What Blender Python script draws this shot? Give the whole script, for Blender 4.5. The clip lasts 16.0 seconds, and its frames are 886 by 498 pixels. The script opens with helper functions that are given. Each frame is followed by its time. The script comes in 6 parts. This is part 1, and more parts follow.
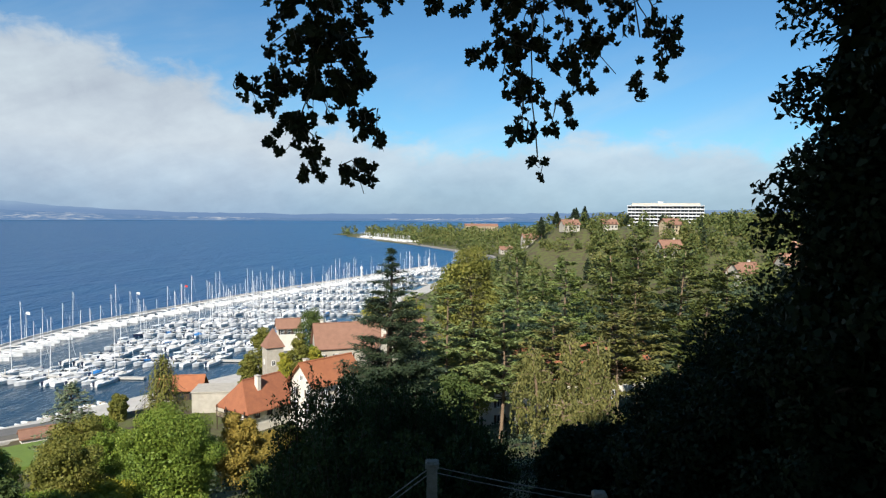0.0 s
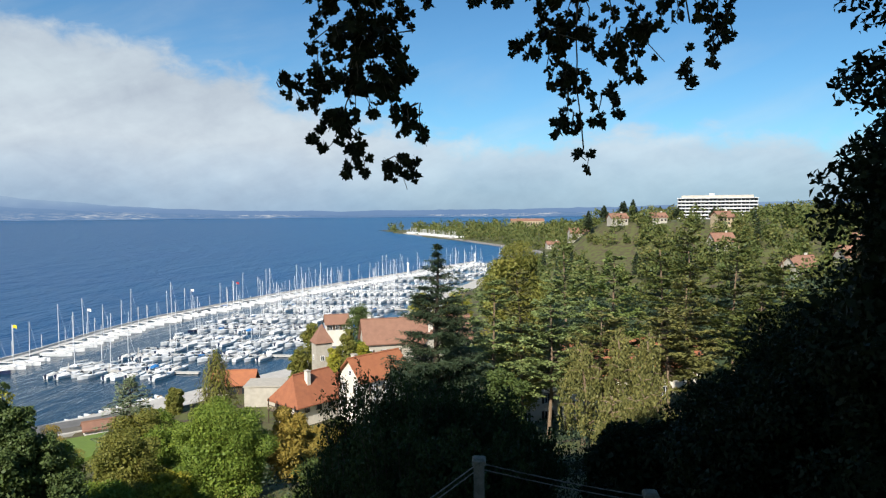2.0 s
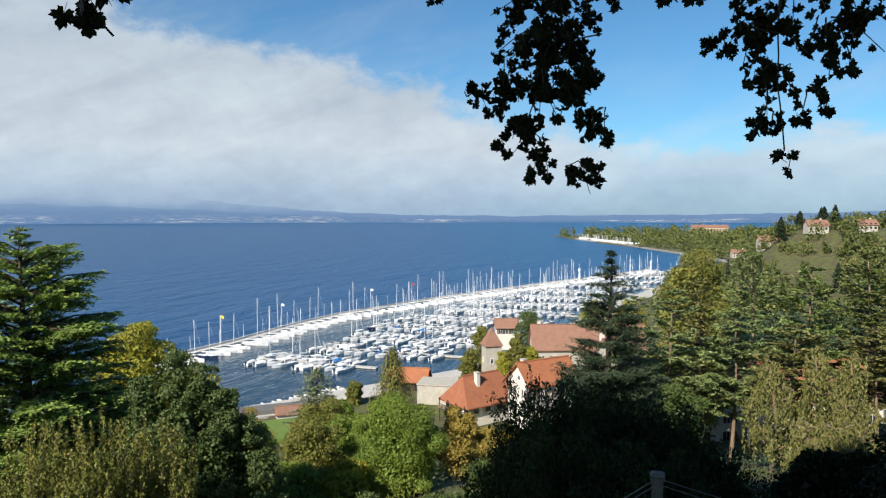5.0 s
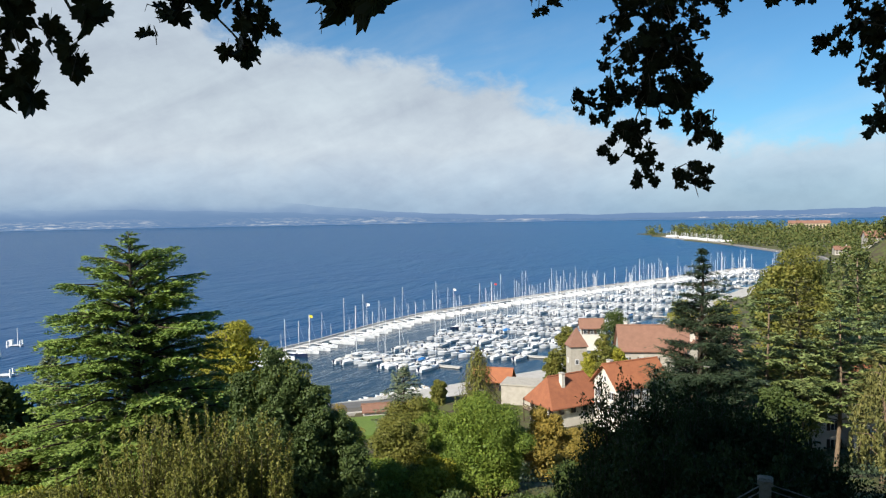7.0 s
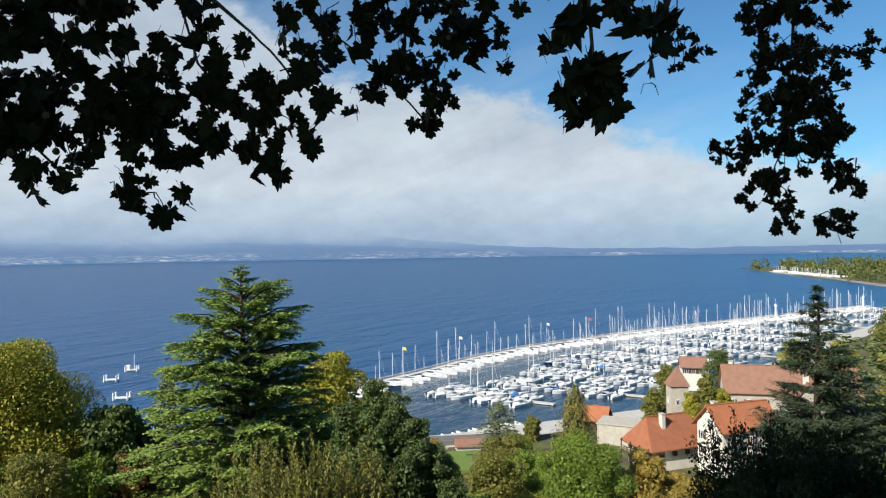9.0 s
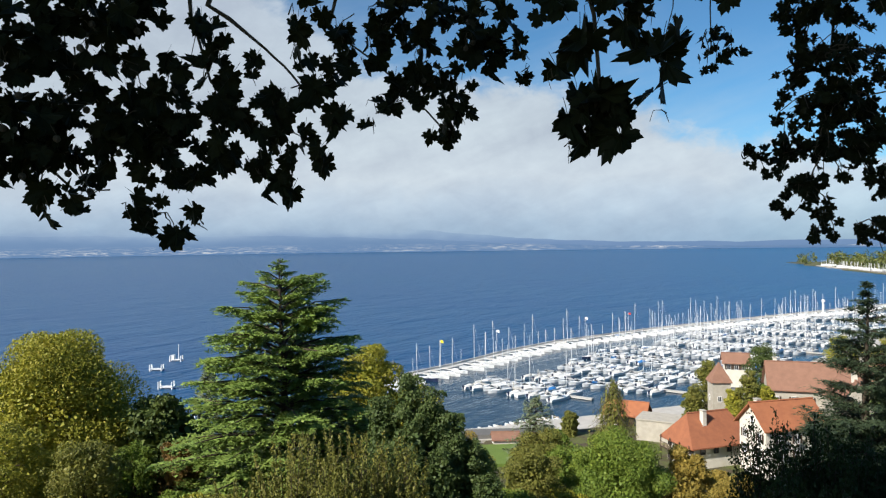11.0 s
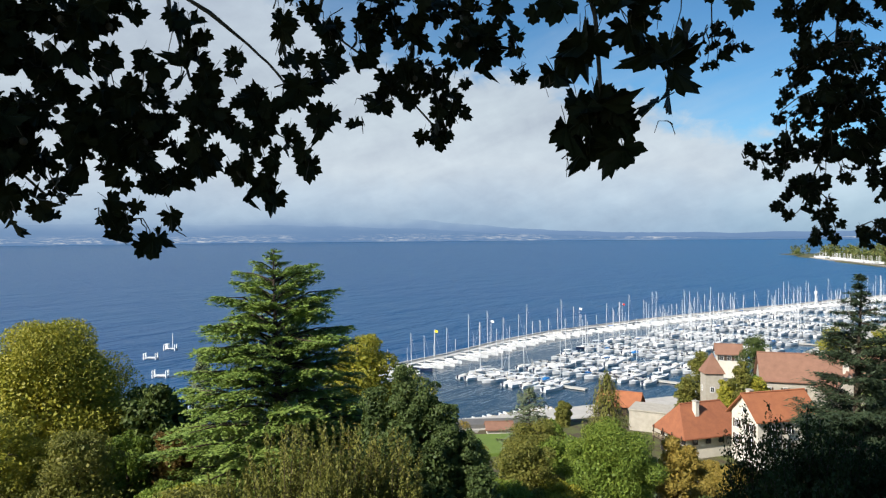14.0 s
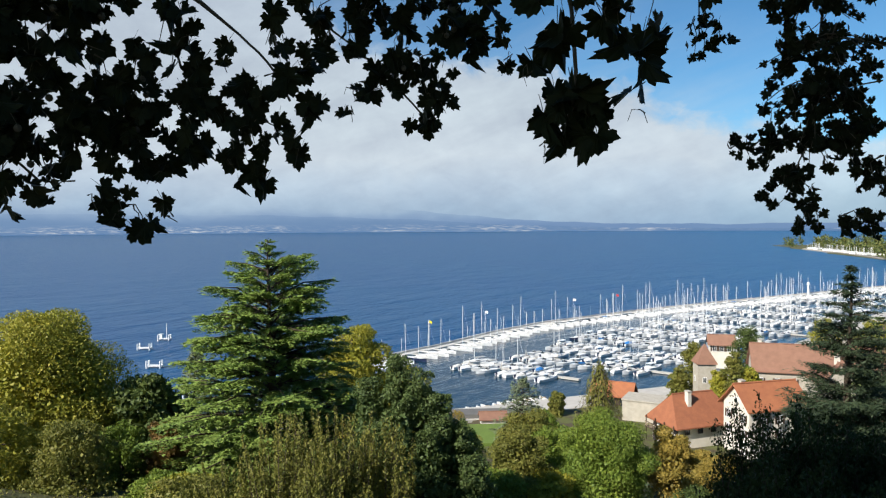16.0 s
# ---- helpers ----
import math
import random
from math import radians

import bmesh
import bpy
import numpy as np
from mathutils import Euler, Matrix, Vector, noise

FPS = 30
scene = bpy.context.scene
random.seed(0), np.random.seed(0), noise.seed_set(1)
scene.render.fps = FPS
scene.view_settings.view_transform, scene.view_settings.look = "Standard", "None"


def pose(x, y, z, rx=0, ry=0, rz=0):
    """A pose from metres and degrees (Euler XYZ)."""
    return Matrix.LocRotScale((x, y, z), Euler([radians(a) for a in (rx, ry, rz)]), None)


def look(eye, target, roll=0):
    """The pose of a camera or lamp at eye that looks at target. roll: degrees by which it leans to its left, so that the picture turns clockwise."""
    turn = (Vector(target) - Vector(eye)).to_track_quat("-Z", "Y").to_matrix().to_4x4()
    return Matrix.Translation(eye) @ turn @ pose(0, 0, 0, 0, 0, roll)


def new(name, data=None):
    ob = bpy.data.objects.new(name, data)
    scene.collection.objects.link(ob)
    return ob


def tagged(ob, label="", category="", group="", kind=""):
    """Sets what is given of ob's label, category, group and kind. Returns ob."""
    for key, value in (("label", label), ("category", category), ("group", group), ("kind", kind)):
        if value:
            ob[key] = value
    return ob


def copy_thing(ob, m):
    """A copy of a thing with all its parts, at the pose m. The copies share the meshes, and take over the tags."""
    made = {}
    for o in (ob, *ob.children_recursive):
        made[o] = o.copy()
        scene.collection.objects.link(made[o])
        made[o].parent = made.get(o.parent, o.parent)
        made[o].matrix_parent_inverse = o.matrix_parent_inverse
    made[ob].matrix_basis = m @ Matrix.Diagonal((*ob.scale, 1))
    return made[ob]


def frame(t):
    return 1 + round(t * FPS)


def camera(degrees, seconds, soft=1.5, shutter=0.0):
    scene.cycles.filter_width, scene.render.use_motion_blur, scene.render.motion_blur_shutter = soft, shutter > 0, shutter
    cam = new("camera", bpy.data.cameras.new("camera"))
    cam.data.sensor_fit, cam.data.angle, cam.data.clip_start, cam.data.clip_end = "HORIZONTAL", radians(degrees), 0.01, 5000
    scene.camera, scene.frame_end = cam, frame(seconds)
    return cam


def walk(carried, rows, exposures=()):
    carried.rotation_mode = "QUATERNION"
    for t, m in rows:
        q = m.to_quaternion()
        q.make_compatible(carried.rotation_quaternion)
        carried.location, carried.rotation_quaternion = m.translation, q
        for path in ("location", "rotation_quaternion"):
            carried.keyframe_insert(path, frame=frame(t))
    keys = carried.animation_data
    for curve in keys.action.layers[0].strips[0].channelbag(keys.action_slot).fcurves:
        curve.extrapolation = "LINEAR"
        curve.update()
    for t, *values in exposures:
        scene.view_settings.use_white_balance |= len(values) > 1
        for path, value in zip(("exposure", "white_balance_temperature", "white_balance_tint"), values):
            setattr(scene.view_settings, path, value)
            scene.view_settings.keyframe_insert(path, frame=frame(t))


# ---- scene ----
cam = camera(66.15, 16.0, soft=1.25)
PATH = [
    (0.0, pose(0.000, -0.000, 45.000, 87.13, -0.37, 0.84)),
    (0.5, pose(-0.003, -0.009, 45.003, 87.64, -0.21, 1.77)),
    (1.0, pose(-0.004, -0.009, 45.002, 87.14, 0.03, 1.95)),
    (1.5, pose(-0.002, 0.017, 45.001, 86.87, 0.23, 2.77)),
    (2.0, pose(0.009, 0.049, 44.996, 86.76, 0.37, 4.67)),
    (2.5, pose(0.014, 0.070, 44.993, 86.82, 0.36, 7.52)),
    (3.0, pose(0.022, 0.073, 44.995, 87.00, 0.71, 10.51)),
    (3.5, pose(0.007, 0.043, 45.000, 87.00, 0.31, 13.37)),
    (6.0, pose(-0.102, -0.098, 44.993, 87.17, 1.60, 21.65)),
    (6.5, pose(-0.136, -0.170, 45.014, 86.84, 2.27, 23.24)),
    (7.0, pose(-0.146, -0.261, 45.032, 87.27, 0.92, 25.87)),
    (7.5, pose(-0.133, -0.395, 45.047, 88.18, 0.99, 29.13)),
    (8.0, pose(-0.235, -0.508, 45.065, 89.08, 1.48, 31.14)),
    (8.5, pose(-0.274, -0.619, 45.087, 89.48, 1.66, 32.50)),
    (9.0, pose(-0.292, -0.706, 45.122, 90.20, 0.83, 33.61)),
    (9.5, pose(-0.236, -0.729, 45.168, 89.86, 0.66, 35.64)),
    (12.0, pose(-0.260, -0.535, 45.251, 89.66, 0.75, 36.86)),
    (12.5, pose(-0.268, -0.535, 45.275, 89.75, 0.80, 36.68)),
    (13.0, pose(-0.277, -0.533, 45.278, 89.47, 1.14, 36.68)),
    (13.5, pose(-0.297, -0.525, 45.283, 89.04, 0.74, 36.46)),
    (14.0, pose(-0.303, -0.499, 45.289, 88.79, 0.46, 36.35)),
    (14.5, pose(-0.291, -0.506, 45.274, 88.66, 0.34, 36.39)),
    (15.0, pose(-0.286, -0.512, 45.274, 88.45, 0.21, 36.20)),
    (15.5, pose(-0.257, -0.510, 45.273, 88.25, 0.09, 36.00)),
    (16.0, pose(-0.242, -0.531, 45.273, 88.01, 0.33, 35.89)),
]
walk(cam, PATH)

# ---- light ----
SUN_LEFT, SUN_UP = 165.0, 37.0
scene.view_settings.exposure = 0.56
world = bpy.data.worlds.new("sky")
scene.world = world
world.use_nodes = True


def wire(tree, kind, inputs=()):
    """A node of that kind; inputs are values or sockets by index or name."""
    n = tree.nodes.new(kind)
    for key, value in dict(inputs).items():
        if isinstance(value, bpy.types.NodeSocket):
            tree.links.new(value, n.inputs[key])
        else:
            n.inputs[key].default_value = value
    return n


def calc(tree, op, a, b=0.0, c=0.0, clamp=False):
    n = wire(tree, "ShaderNodeMath", {0: a, 1: b, 2: c})
    n.operation, n.use_clamp = op, clamp
    return n.outputs[0]


def ramp(tree, fac, stops, mode="LINEAR"):
    n = wire(tree, "ShaderNodeValToRGB", {0: fac})
    n.color_ramp.interpolation = mode
    e = n.color_ramp.elements
    while len(e) < len(stops):
        e.new(0.5)
    for el, (p, c) in zip(e, stops):
        el.position = p
        el.color = (c, c, c, 1) if isinstance(c, (int, float)) else (*c, 1)
    return n.outputs[0]


def noise_tex(tree, vector, scale, detail=4.0, rough=0.55, dist=0.0):
    return wire(tree, "ShaderNodeTexNoise", {"Vector": vector, "Scale": scale, "Detail": detail, "Roughness": rough, "Distortion": dist}).outputs["Fac"]


def blend(tree, fac, a, b, mode="MIX"):
    n = wire(tree, "ShaderNodeMix", {0: fac})
    n.data_type, n.blend_type = "RGBA", mode
    for i, v in ((6, a), (7, b)):
        if isinstance(v, bpy.types.NodeSocket):
            tree.links.new(v, n.inputs[i])
        else:
            n.inputs[i].default_value = (*v, 1)
    return n.outputs[2]


def build_sky():
    nt = world.node_tree
    nt.nodes.clear()
    sky = wire(nt, "ShaderNodeTexSky")
    sky.sky_type, sky.sun_disc = "NISHITA", False
    sky.sun_elevation, sky.sun_rotation = radians(SUN_UP), radians(360 - SUN_LEFT)
    sky.altitude, sky.air_density, sky.dust_density, sky.ozone_density = 400.0, 1.0, 0.6, 2.2
    way = wire(nt, "ShaderNodeTexCoord").outputs["Generated"]
    xyz = wire(nt, "ShaderNodeSeparateXYZ", {0: way}).outputs
    left = calc(nt, "DEGREES", calc(nt, "ARCTAN2", calc(nt, "MULTIPLY", xyz[0], -1.0), xyz[1]))
    up = calc(nt, "DEGREES", calc(nt, "ARCSINE", xyz[2]))
    at = calc(nt, "DIVIDE", calc(nt, "ADD", left, 180.0), 360.0)
    edge = [(-180, 12), (-60, 7), (-26, 4.6), (-16, 6.2), (-9, 6.3), (-2.5, 5.3), (5, 6.2), (14, 8.0), (18.5, 9.8), (20.8, 11.4), (24.0, 10.8), (27, 12.6),
            (31, 13.4), (36, 13.4), (42, 14.6), (50, 19), (62, 27), (110, 22), (180, 12)]
    top = calc(nt, "MULTIPLY", ramp(nt, at, [((a + 180) / 360, e / 30) for a, e in edge]), 30.0)
    # billows, and long streaks that climb to the right
    ball = wire(nt, "ShaderNodeMapping", {0: way, 3: (1.0, 1.0, 1.6)}).outputs[0]
    big = noise_tex(nt, ball, 7.0, 7.0, 0.55, 0.3)
    fine = noise_tex(nt, ball, 22.0, 6.0, 0.6, 0.3)
    flat = wire(nt, "ShaderNodeCombineXYZ", {0: calc(nt, "MULTIPLY", left, 0.035), 1: calc(nt, "MULTIPLY", calc(nt, "ADD", up, calc(nt, "MULTIPLY", left, 0.32)), 0.16), 2: 3.0}).outputs[0]
    streak = noise_tex(nt, flat, 1.6, 6.0, 0.55, 0.5)
    rag = calc(nt, "ADD", calc(nt, "MULTIPLY", calc(nt, "SUBTRACT", big, 0.5), 4.5), calc(nt, "MULTIPLY", calc(nt, "SUBTRACT", fine, 0.5), 4.0))
    gap = calc(nt, "SUBTRACT", calc(nt, "ADD", top, rag), up)
    mask = wire(nt, "ShaderNodeMapRange", {0: gap, 1: -1.1, 2: 1.6, 3: 0.0, 4: 1.0})
    mask.interpolation_type = "SMOOTHSTEP"
    mask = mask.outputs[0]
    thick = ramp(nt, at, [(0.0, 0.9), ((-20 + 180) / 360, 0.82), ((5 + 180) / 360, 0.86), ((16 + 180) / 360, 0.96), (1.0, 0.97)])
    mask = calc(nt, "MULTIPLY", mask, thick)
    # thin veil above the bank
    veil = wire(nt, "ShaderNodeMapRange", {0: gap, 1: -9.0, 2: 0.0, 3: 0.0, 4: 0.30}).outputs[0]
    veil = calc(nt, "MULTIPLY", veil, wire(nt, "ShaderNodeMapRange", {0: streak, 1: 0.40, 2: 0.68, 3: 0.05, 4: 1.0}).outputs[0])
    mask = calc(nt, "MAXIMUM", mask, veil)
    shade = calc(nt, "ADD", calc(nt, "MULTIPLY", calc(nt, "SUBTRACT", streak, 0.5), 0.48), calc(nt, "MULTIPLY", calc(nt, "SUBTRACT", fine, 0.48), 0.34))
    grey = ramp(nt, calc(nt, "DIVIDE", calc(nt, "ADD", up, calc(nt, "MULTIPLY", calc(nt, "SUBTRACT", big, 0.5), 3.5)), 34.0),
                [(0.0, (0.35, 0.49, 0.67)), (0.05, (0.43, 0.555, 0.715)), (0.10, (0.55, 0.66, 0.79)), (0.16, (0.66, 0.74, 0.82)), (0.3, (0.575, 0.655, 0.735)), (0.6, (0.53, 0.615, 0.72))])
    body = blend(nt, 1.0, grey, wire(nt, "ShaderNodeCombineColor", {0: calc(nt, "ADD", shade, 1.0), 1: calc(nt, "ADD", shade, 1.0), 2: calc(nt, "ADD", calc(nt, "MULTIPLY", shade, 0.8), 1.0)}).outputs[0], "MULTIPLY")
    tone = blend(nt, 1.0, sky.outputs[0], (0.57, 0.97, 1.16), "MULTIPLY")
    blue = wire(nt, "ShaderNodeBackground", {0: tone, 1: 0.074})
    white = wire(nt, "ShaderNodeBackground", {0: body, 1: 0.635})
    both = wire(nt, "ShaderNodeMixShader", {0: mask, 1: blue.outputs[0], 2: white.outputs[0]})
    wire(nt, "ShaderNodeOutputWorld", {0: both.outputs[0]})


build_sky()
sun = new("sun", bpy.data.lights.new("sun", "SUN"))
sun.data.energy, sun.data.angle, sun.data.color = 5.0, radians(0.53), (1.0, 0.93, 0.82)
a, e = radians(SUN_LEFT), radians(SUN_UP)
SUN_WAY = Vector((-math.sin(a) * math.cos(e), math.cos(a) * math.cos(e), math.sin(e)))
sun.matrix_world = look(SUN_WAY * 200 + Vector((0, 0, 40)), (0, 0, 40))


# ---- materials ----
def material(name, base, second=None, scale=2.0, rough=0.7, metal=0.0, bump=0.0, bump_scale=None, spec=0.4, fine=0.35, coord="Object"):
    """A plain surface with variation at two scales."""
    m = bpy.data.materials.new(name)
    m.use_nodes = True
    nt = m.node_tree
    bsdf = nt.nodes["Principled BSDF"]
    co = wire(nt, "ShaderNodeTexCoord").outputs[coord]
    n1 = noise_tex(nt, co, scale, 5.0, 0.6)
    n2 = noise_tex(nt, co, scale * 9.0, 4.0, 0.6)
    f = calc(nt, "ADD", calc(nt, "MULTIPLY", n1, 1 - fine), calc(nt, "MULTIPLY", n2, fine))
    second = second or tuple(c * 0.72 for c in base)
    col = blend(nt, ramp(nt, f, [(0.32, 0.0), (0.68, 1.0)]), base, second)
    nt.links.new(col, bsdf.inputs["Base Color"])
    bsdf.inputs["Roughness"].default_value = rough
    bsdf.inputs["Metallic"].default_value = metal
    bsdf.inputs["Specular IOR Level"].default_value = spec
    if bump:
        b = wire(nt, "ShaderNodeBump", {"Strength": bump, "Distance": 0.05, "Height": noise_tex(nt, co, bump_scale or scale * 6, 5.0, 0.65)})
        nt.links.new(b.outputs[0], bsdf.inputs["Normal"])
    return m


def leaf_material(name, colours, through_light=0.3, rough=0.55, patch=0.35, shine=0.25):
    """Leaves: each its own shade between the colours, drifting over the crown."""
    m = bpy.data.materials.new(name)
    m.use_nodes = True
    nt = m.node_tree
    nt.nodes.clear()
    own = wire(nt, "ShaderNodeNewGeometry").outputs["Random Per Island"]
    co = wire(nt, "ShaderNodeTexCoord").outputs["Object"]
    drift = noise_tex(nt, co, patch, 3.0, 0.6)
    f = calc(nt, "ADD", calc(nt, "MULTIPLY", own, 0.5), calc(nt, "MULTIPLY", calc(nt, "SUBTRACT", drift, 0.25), 1.0), clamp=True)
    stops = [(i / max(1, len(colours) - 1), c) for i, c in enumerate(colours)]
    col = ramp(nt, f, stops)
    skin = wire(nt, "ShaderNodeBsdfPrincipled", {"Base Color": col, "Roughness": rough, "Specular IOR Level": shine})
    glow = wire(nt, "ShaderNodeBsdfTranslucent", {"Color": blend(nt, 0.35, col, (0.18, 0.22, 0.02))})
    mix = wire(nt, "ShaderNodeMixShader", {0: through_light, 1: skin.outputs[0], 2: glow.outputs[0]})
    wire(nt, "ShaderNodeOutputMaterial", {0: mix.outputs[0]})
    return m


def water_material():
    m = bpy.data.materials.new("lake_water")
    m.use_nodes = True
    nt = m.node_tree
    bsdf = nt.nodes["Principled BSDF"]
    co = wire(nt, "ShaderNodeTexCoord").outputs["Object"]
    gust = noise_tex(nt, wire(nt, "ShaderNodeMapping", {0: co, 3: (0.004, 0.010, 1.0)}).outputs[0], 1.0, 5.0, 0.6, 0.4)
    col = blend(nt, ramp(nt, gust, [(0.35, 0.0), (0.7, 1.0)]), (0.001, 0.056, 0.165), (0.004, 0.068, 0.170))
    # sheltered behind the breakwater; grey of reflected hulls and masts painted into the colour
    pos = wire(nt, "ShaderNodeSeparateXYZ", {0: co}).outputs
    mole = [(-400, -150), (160, -150), (200, -146), (272, -142), (334, -123), (400, -97), (476, -64), (578, -20), (700, 60)]
    line = calc(nt, "SUBTRACT", calc(nt, "MULTIPLY", ramp(nt, calc(nt, "DIVIDE", calc(nt, "ADD", pos[1], 400.0), 1100.0, clamp=True), [((y + 400) / 1100, (x + 200) / 300) for y, x in mole]), 300.0), 200.0)
    calm_grey = calc(nt, "MULTIPLY", wire(nt, "ShaderNodeMapRange", {0: calc(nt, "SUBTRACT", pos[0], line), 1: -1.0, 2: 4.0, 3: 0.0, 4: 1.0}).outputs[0],
                wire(nt, "ShaderNodeMapRange", {0: pos[1], 1: 600.0, 2: 570.0, 3: 0.0, 4: 1.0}).outputs[0])
    col = blend(nt, calm_grey, col, (0.012, 0.040, 0.072))
    nt.links.new(col, bsdf.inputs["Base Color"])
    nt.links.new(calc(nt, "SUBTRACT", 0.32, calc(nt, "MULTIPLY", calm_grey, 0.18)), bsdf.inputs["Roughness"])
    bsdf.inputs["IOR"].default_value = 1.33
    bsdf.inputs["Specular IOR Level"].default_value = 0.33
    wave = wire(nt, "ShaderNodeMapping", {0: co, 2: (0, 0, 0.5), 3: (0.35, 0.12, 1.0)}).outputs[0]
    long = wire(nt, "ShaderNodeMapping", {0: co, 2: (0, 0, 0.5), 3: (0.05, 0.016, 1.0)}).outputs[0]
    h = calc(nt, "ADD", noise_tex(nt, wave, 1.0, 4.0, 0.6, 0.4), calc(nt, "MULTIPLY", noise_tex(nt, long, 1.0, 4.0, 0.6, 0.4), 4.0))
    b = wire(nt, "ShaderNodeBump", {"Strength": calc(nt, "SUBTRACT", 0.9, calc(nt, "MULTIPLY", calm_grey, 0.6)), "Distance": 1.0, "Height": h})
    nt.links.new(b.outputs[0], bsdf.inputs["Normal"])
    return m


def ground_material():
    m = bpy.data.materials.new("hill_ground")
    m.use_nodes = True
    nt = m.node_tree
    bsdf = nt.nodes["Principled BSDF"]
    co = wire(nt, "ShaderNodeTexCoord").outputs["Object"]
    n1, n2, n3 = noise_tex(nt, co, 0.02, 5.0), noise_tex(nt, co, 0.35, 5.0), noise_tex(nt, co, 6.0, 4.0)
    grass = blend(nt, n1, (0.075, 0.10, 0.022), (0.11, 0.115, 0.03))
    soil = blend(nt, n3, (0.05, 0.036, 0.02), (0.09, 0.07, 0.04))
    nt.links.new(blend(nt, ramp(nt, n2, [(0.42, 0.0), (0.6, 1.0)]), grass, soil), bsdf.inputs["Base Color"])
    bsdf.inputs["Roughness"].default_value = 0.95
    b = wire(nt, "ShaderNodeBump", {"Strength": 0.6, "Distance": 0.1, "Height": n3})
    nt.links.new(b.outputs[0], bsdf.inputs["Normal"])
    return m


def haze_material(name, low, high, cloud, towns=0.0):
    """Distant land, the haze of kilometres of air painted as a blue glow, its heights faded into cloud; the pale specks
    of towns along its foot.
    """
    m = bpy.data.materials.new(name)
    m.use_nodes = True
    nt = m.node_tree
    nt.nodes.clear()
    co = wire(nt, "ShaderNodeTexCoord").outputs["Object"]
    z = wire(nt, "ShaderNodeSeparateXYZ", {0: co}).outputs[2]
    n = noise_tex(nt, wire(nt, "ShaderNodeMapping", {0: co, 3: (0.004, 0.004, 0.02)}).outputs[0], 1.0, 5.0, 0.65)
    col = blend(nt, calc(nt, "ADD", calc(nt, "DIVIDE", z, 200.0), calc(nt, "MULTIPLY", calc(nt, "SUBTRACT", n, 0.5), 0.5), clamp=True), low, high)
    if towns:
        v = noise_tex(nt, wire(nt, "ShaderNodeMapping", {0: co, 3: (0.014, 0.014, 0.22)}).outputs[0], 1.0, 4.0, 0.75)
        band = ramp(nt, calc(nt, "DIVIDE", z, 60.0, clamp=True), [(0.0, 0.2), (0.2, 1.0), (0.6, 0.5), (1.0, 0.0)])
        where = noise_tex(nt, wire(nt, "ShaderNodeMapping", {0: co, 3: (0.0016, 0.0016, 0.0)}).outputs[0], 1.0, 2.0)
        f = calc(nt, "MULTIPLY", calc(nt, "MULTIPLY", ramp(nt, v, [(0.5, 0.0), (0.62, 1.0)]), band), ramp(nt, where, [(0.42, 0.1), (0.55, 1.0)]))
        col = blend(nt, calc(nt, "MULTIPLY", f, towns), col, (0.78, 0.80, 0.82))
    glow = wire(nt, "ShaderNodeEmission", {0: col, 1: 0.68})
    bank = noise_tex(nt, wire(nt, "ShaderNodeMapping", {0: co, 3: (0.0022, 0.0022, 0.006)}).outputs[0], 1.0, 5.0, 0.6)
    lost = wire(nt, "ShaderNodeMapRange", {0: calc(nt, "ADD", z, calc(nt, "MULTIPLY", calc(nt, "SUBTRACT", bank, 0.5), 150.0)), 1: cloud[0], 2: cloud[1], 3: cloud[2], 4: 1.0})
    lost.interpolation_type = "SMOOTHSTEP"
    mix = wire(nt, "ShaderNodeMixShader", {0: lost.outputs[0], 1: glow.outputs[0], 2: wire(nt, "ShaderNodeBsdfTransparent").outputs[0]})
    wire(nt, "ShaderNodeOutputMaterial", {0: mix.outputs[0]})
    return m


WATER = water_material()
GROUND = ground_material()
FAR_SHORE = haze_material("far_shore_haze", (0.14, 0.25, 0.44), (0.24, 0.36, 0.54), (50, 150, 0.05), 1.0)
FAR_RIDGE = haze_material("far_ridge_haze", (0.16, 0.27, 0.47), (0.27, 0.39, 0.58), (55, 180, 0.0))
BARK = material("bark", (0.09, 0.065, 0.045), (0.045, 0.034, 0.026), 6.0, 0.9, bump=0.8)
PALE_BARK = material("pale_bark", (0.27, 0.20, 0.13), (0.15, 0.10, 0.065), 5.0, 0.9, bump=0.8)
PLANE_BARK = material("plane_bark", (0.13, 0.11, 0.075), (0.07, 0.06, 0.045), 5.0, 0.85, bump=0.5)
CEDAR_LEAF = leaf_material("cedar_needles", [(0.11, 0.17, 0.037), (0.20, 0.29, 0.065), (0.32, 0.385, 0.09)], 0.06)
FIR_LEAF = leaf_material("fir_needles", [(0.022, 0.040, 0.024), (0.045, 0.068, 0.036), (0.07, 0.095, 0.045)], 0.1)
PINE_LEAF = leaf_material("pine_needles", [(0.075, 0.11, 0.03), (0.15, 0.20, 0.055), (0.25, 0.28, 0.08)], 0.05)
# darker copy for the right-hand pines, coloured as if in the terrace trees' shadow
PINE_SHADE = leaf_material("pine_needles_shaded", [(0.045, 0.062, 0.017), (0.10, 0.12, 0.032), (0.18, 0.19, 0.05)], 0.05)
PINE_GREY = leaf_material("pine_needles_grey", [(0.085, 0.125, 0.045), (0.18, 0.23, 0.08), (0.29, 0.32, 0.12)], 0.05)
PINE_WARM = leaf_material("pine_needles_warm", [(0.065, 0.075, 0.024), (0.15, 0.15, 0.047), (0.26, 0.23, 0.07)], 0.08)
SPRUCE_LEAF = leaf_material("blue_spruce_needles", [(0.09, 0.13, 0.07), (0.18, 0.22, 0.12), (0.25, 0.27, 0.15)], 0.15)
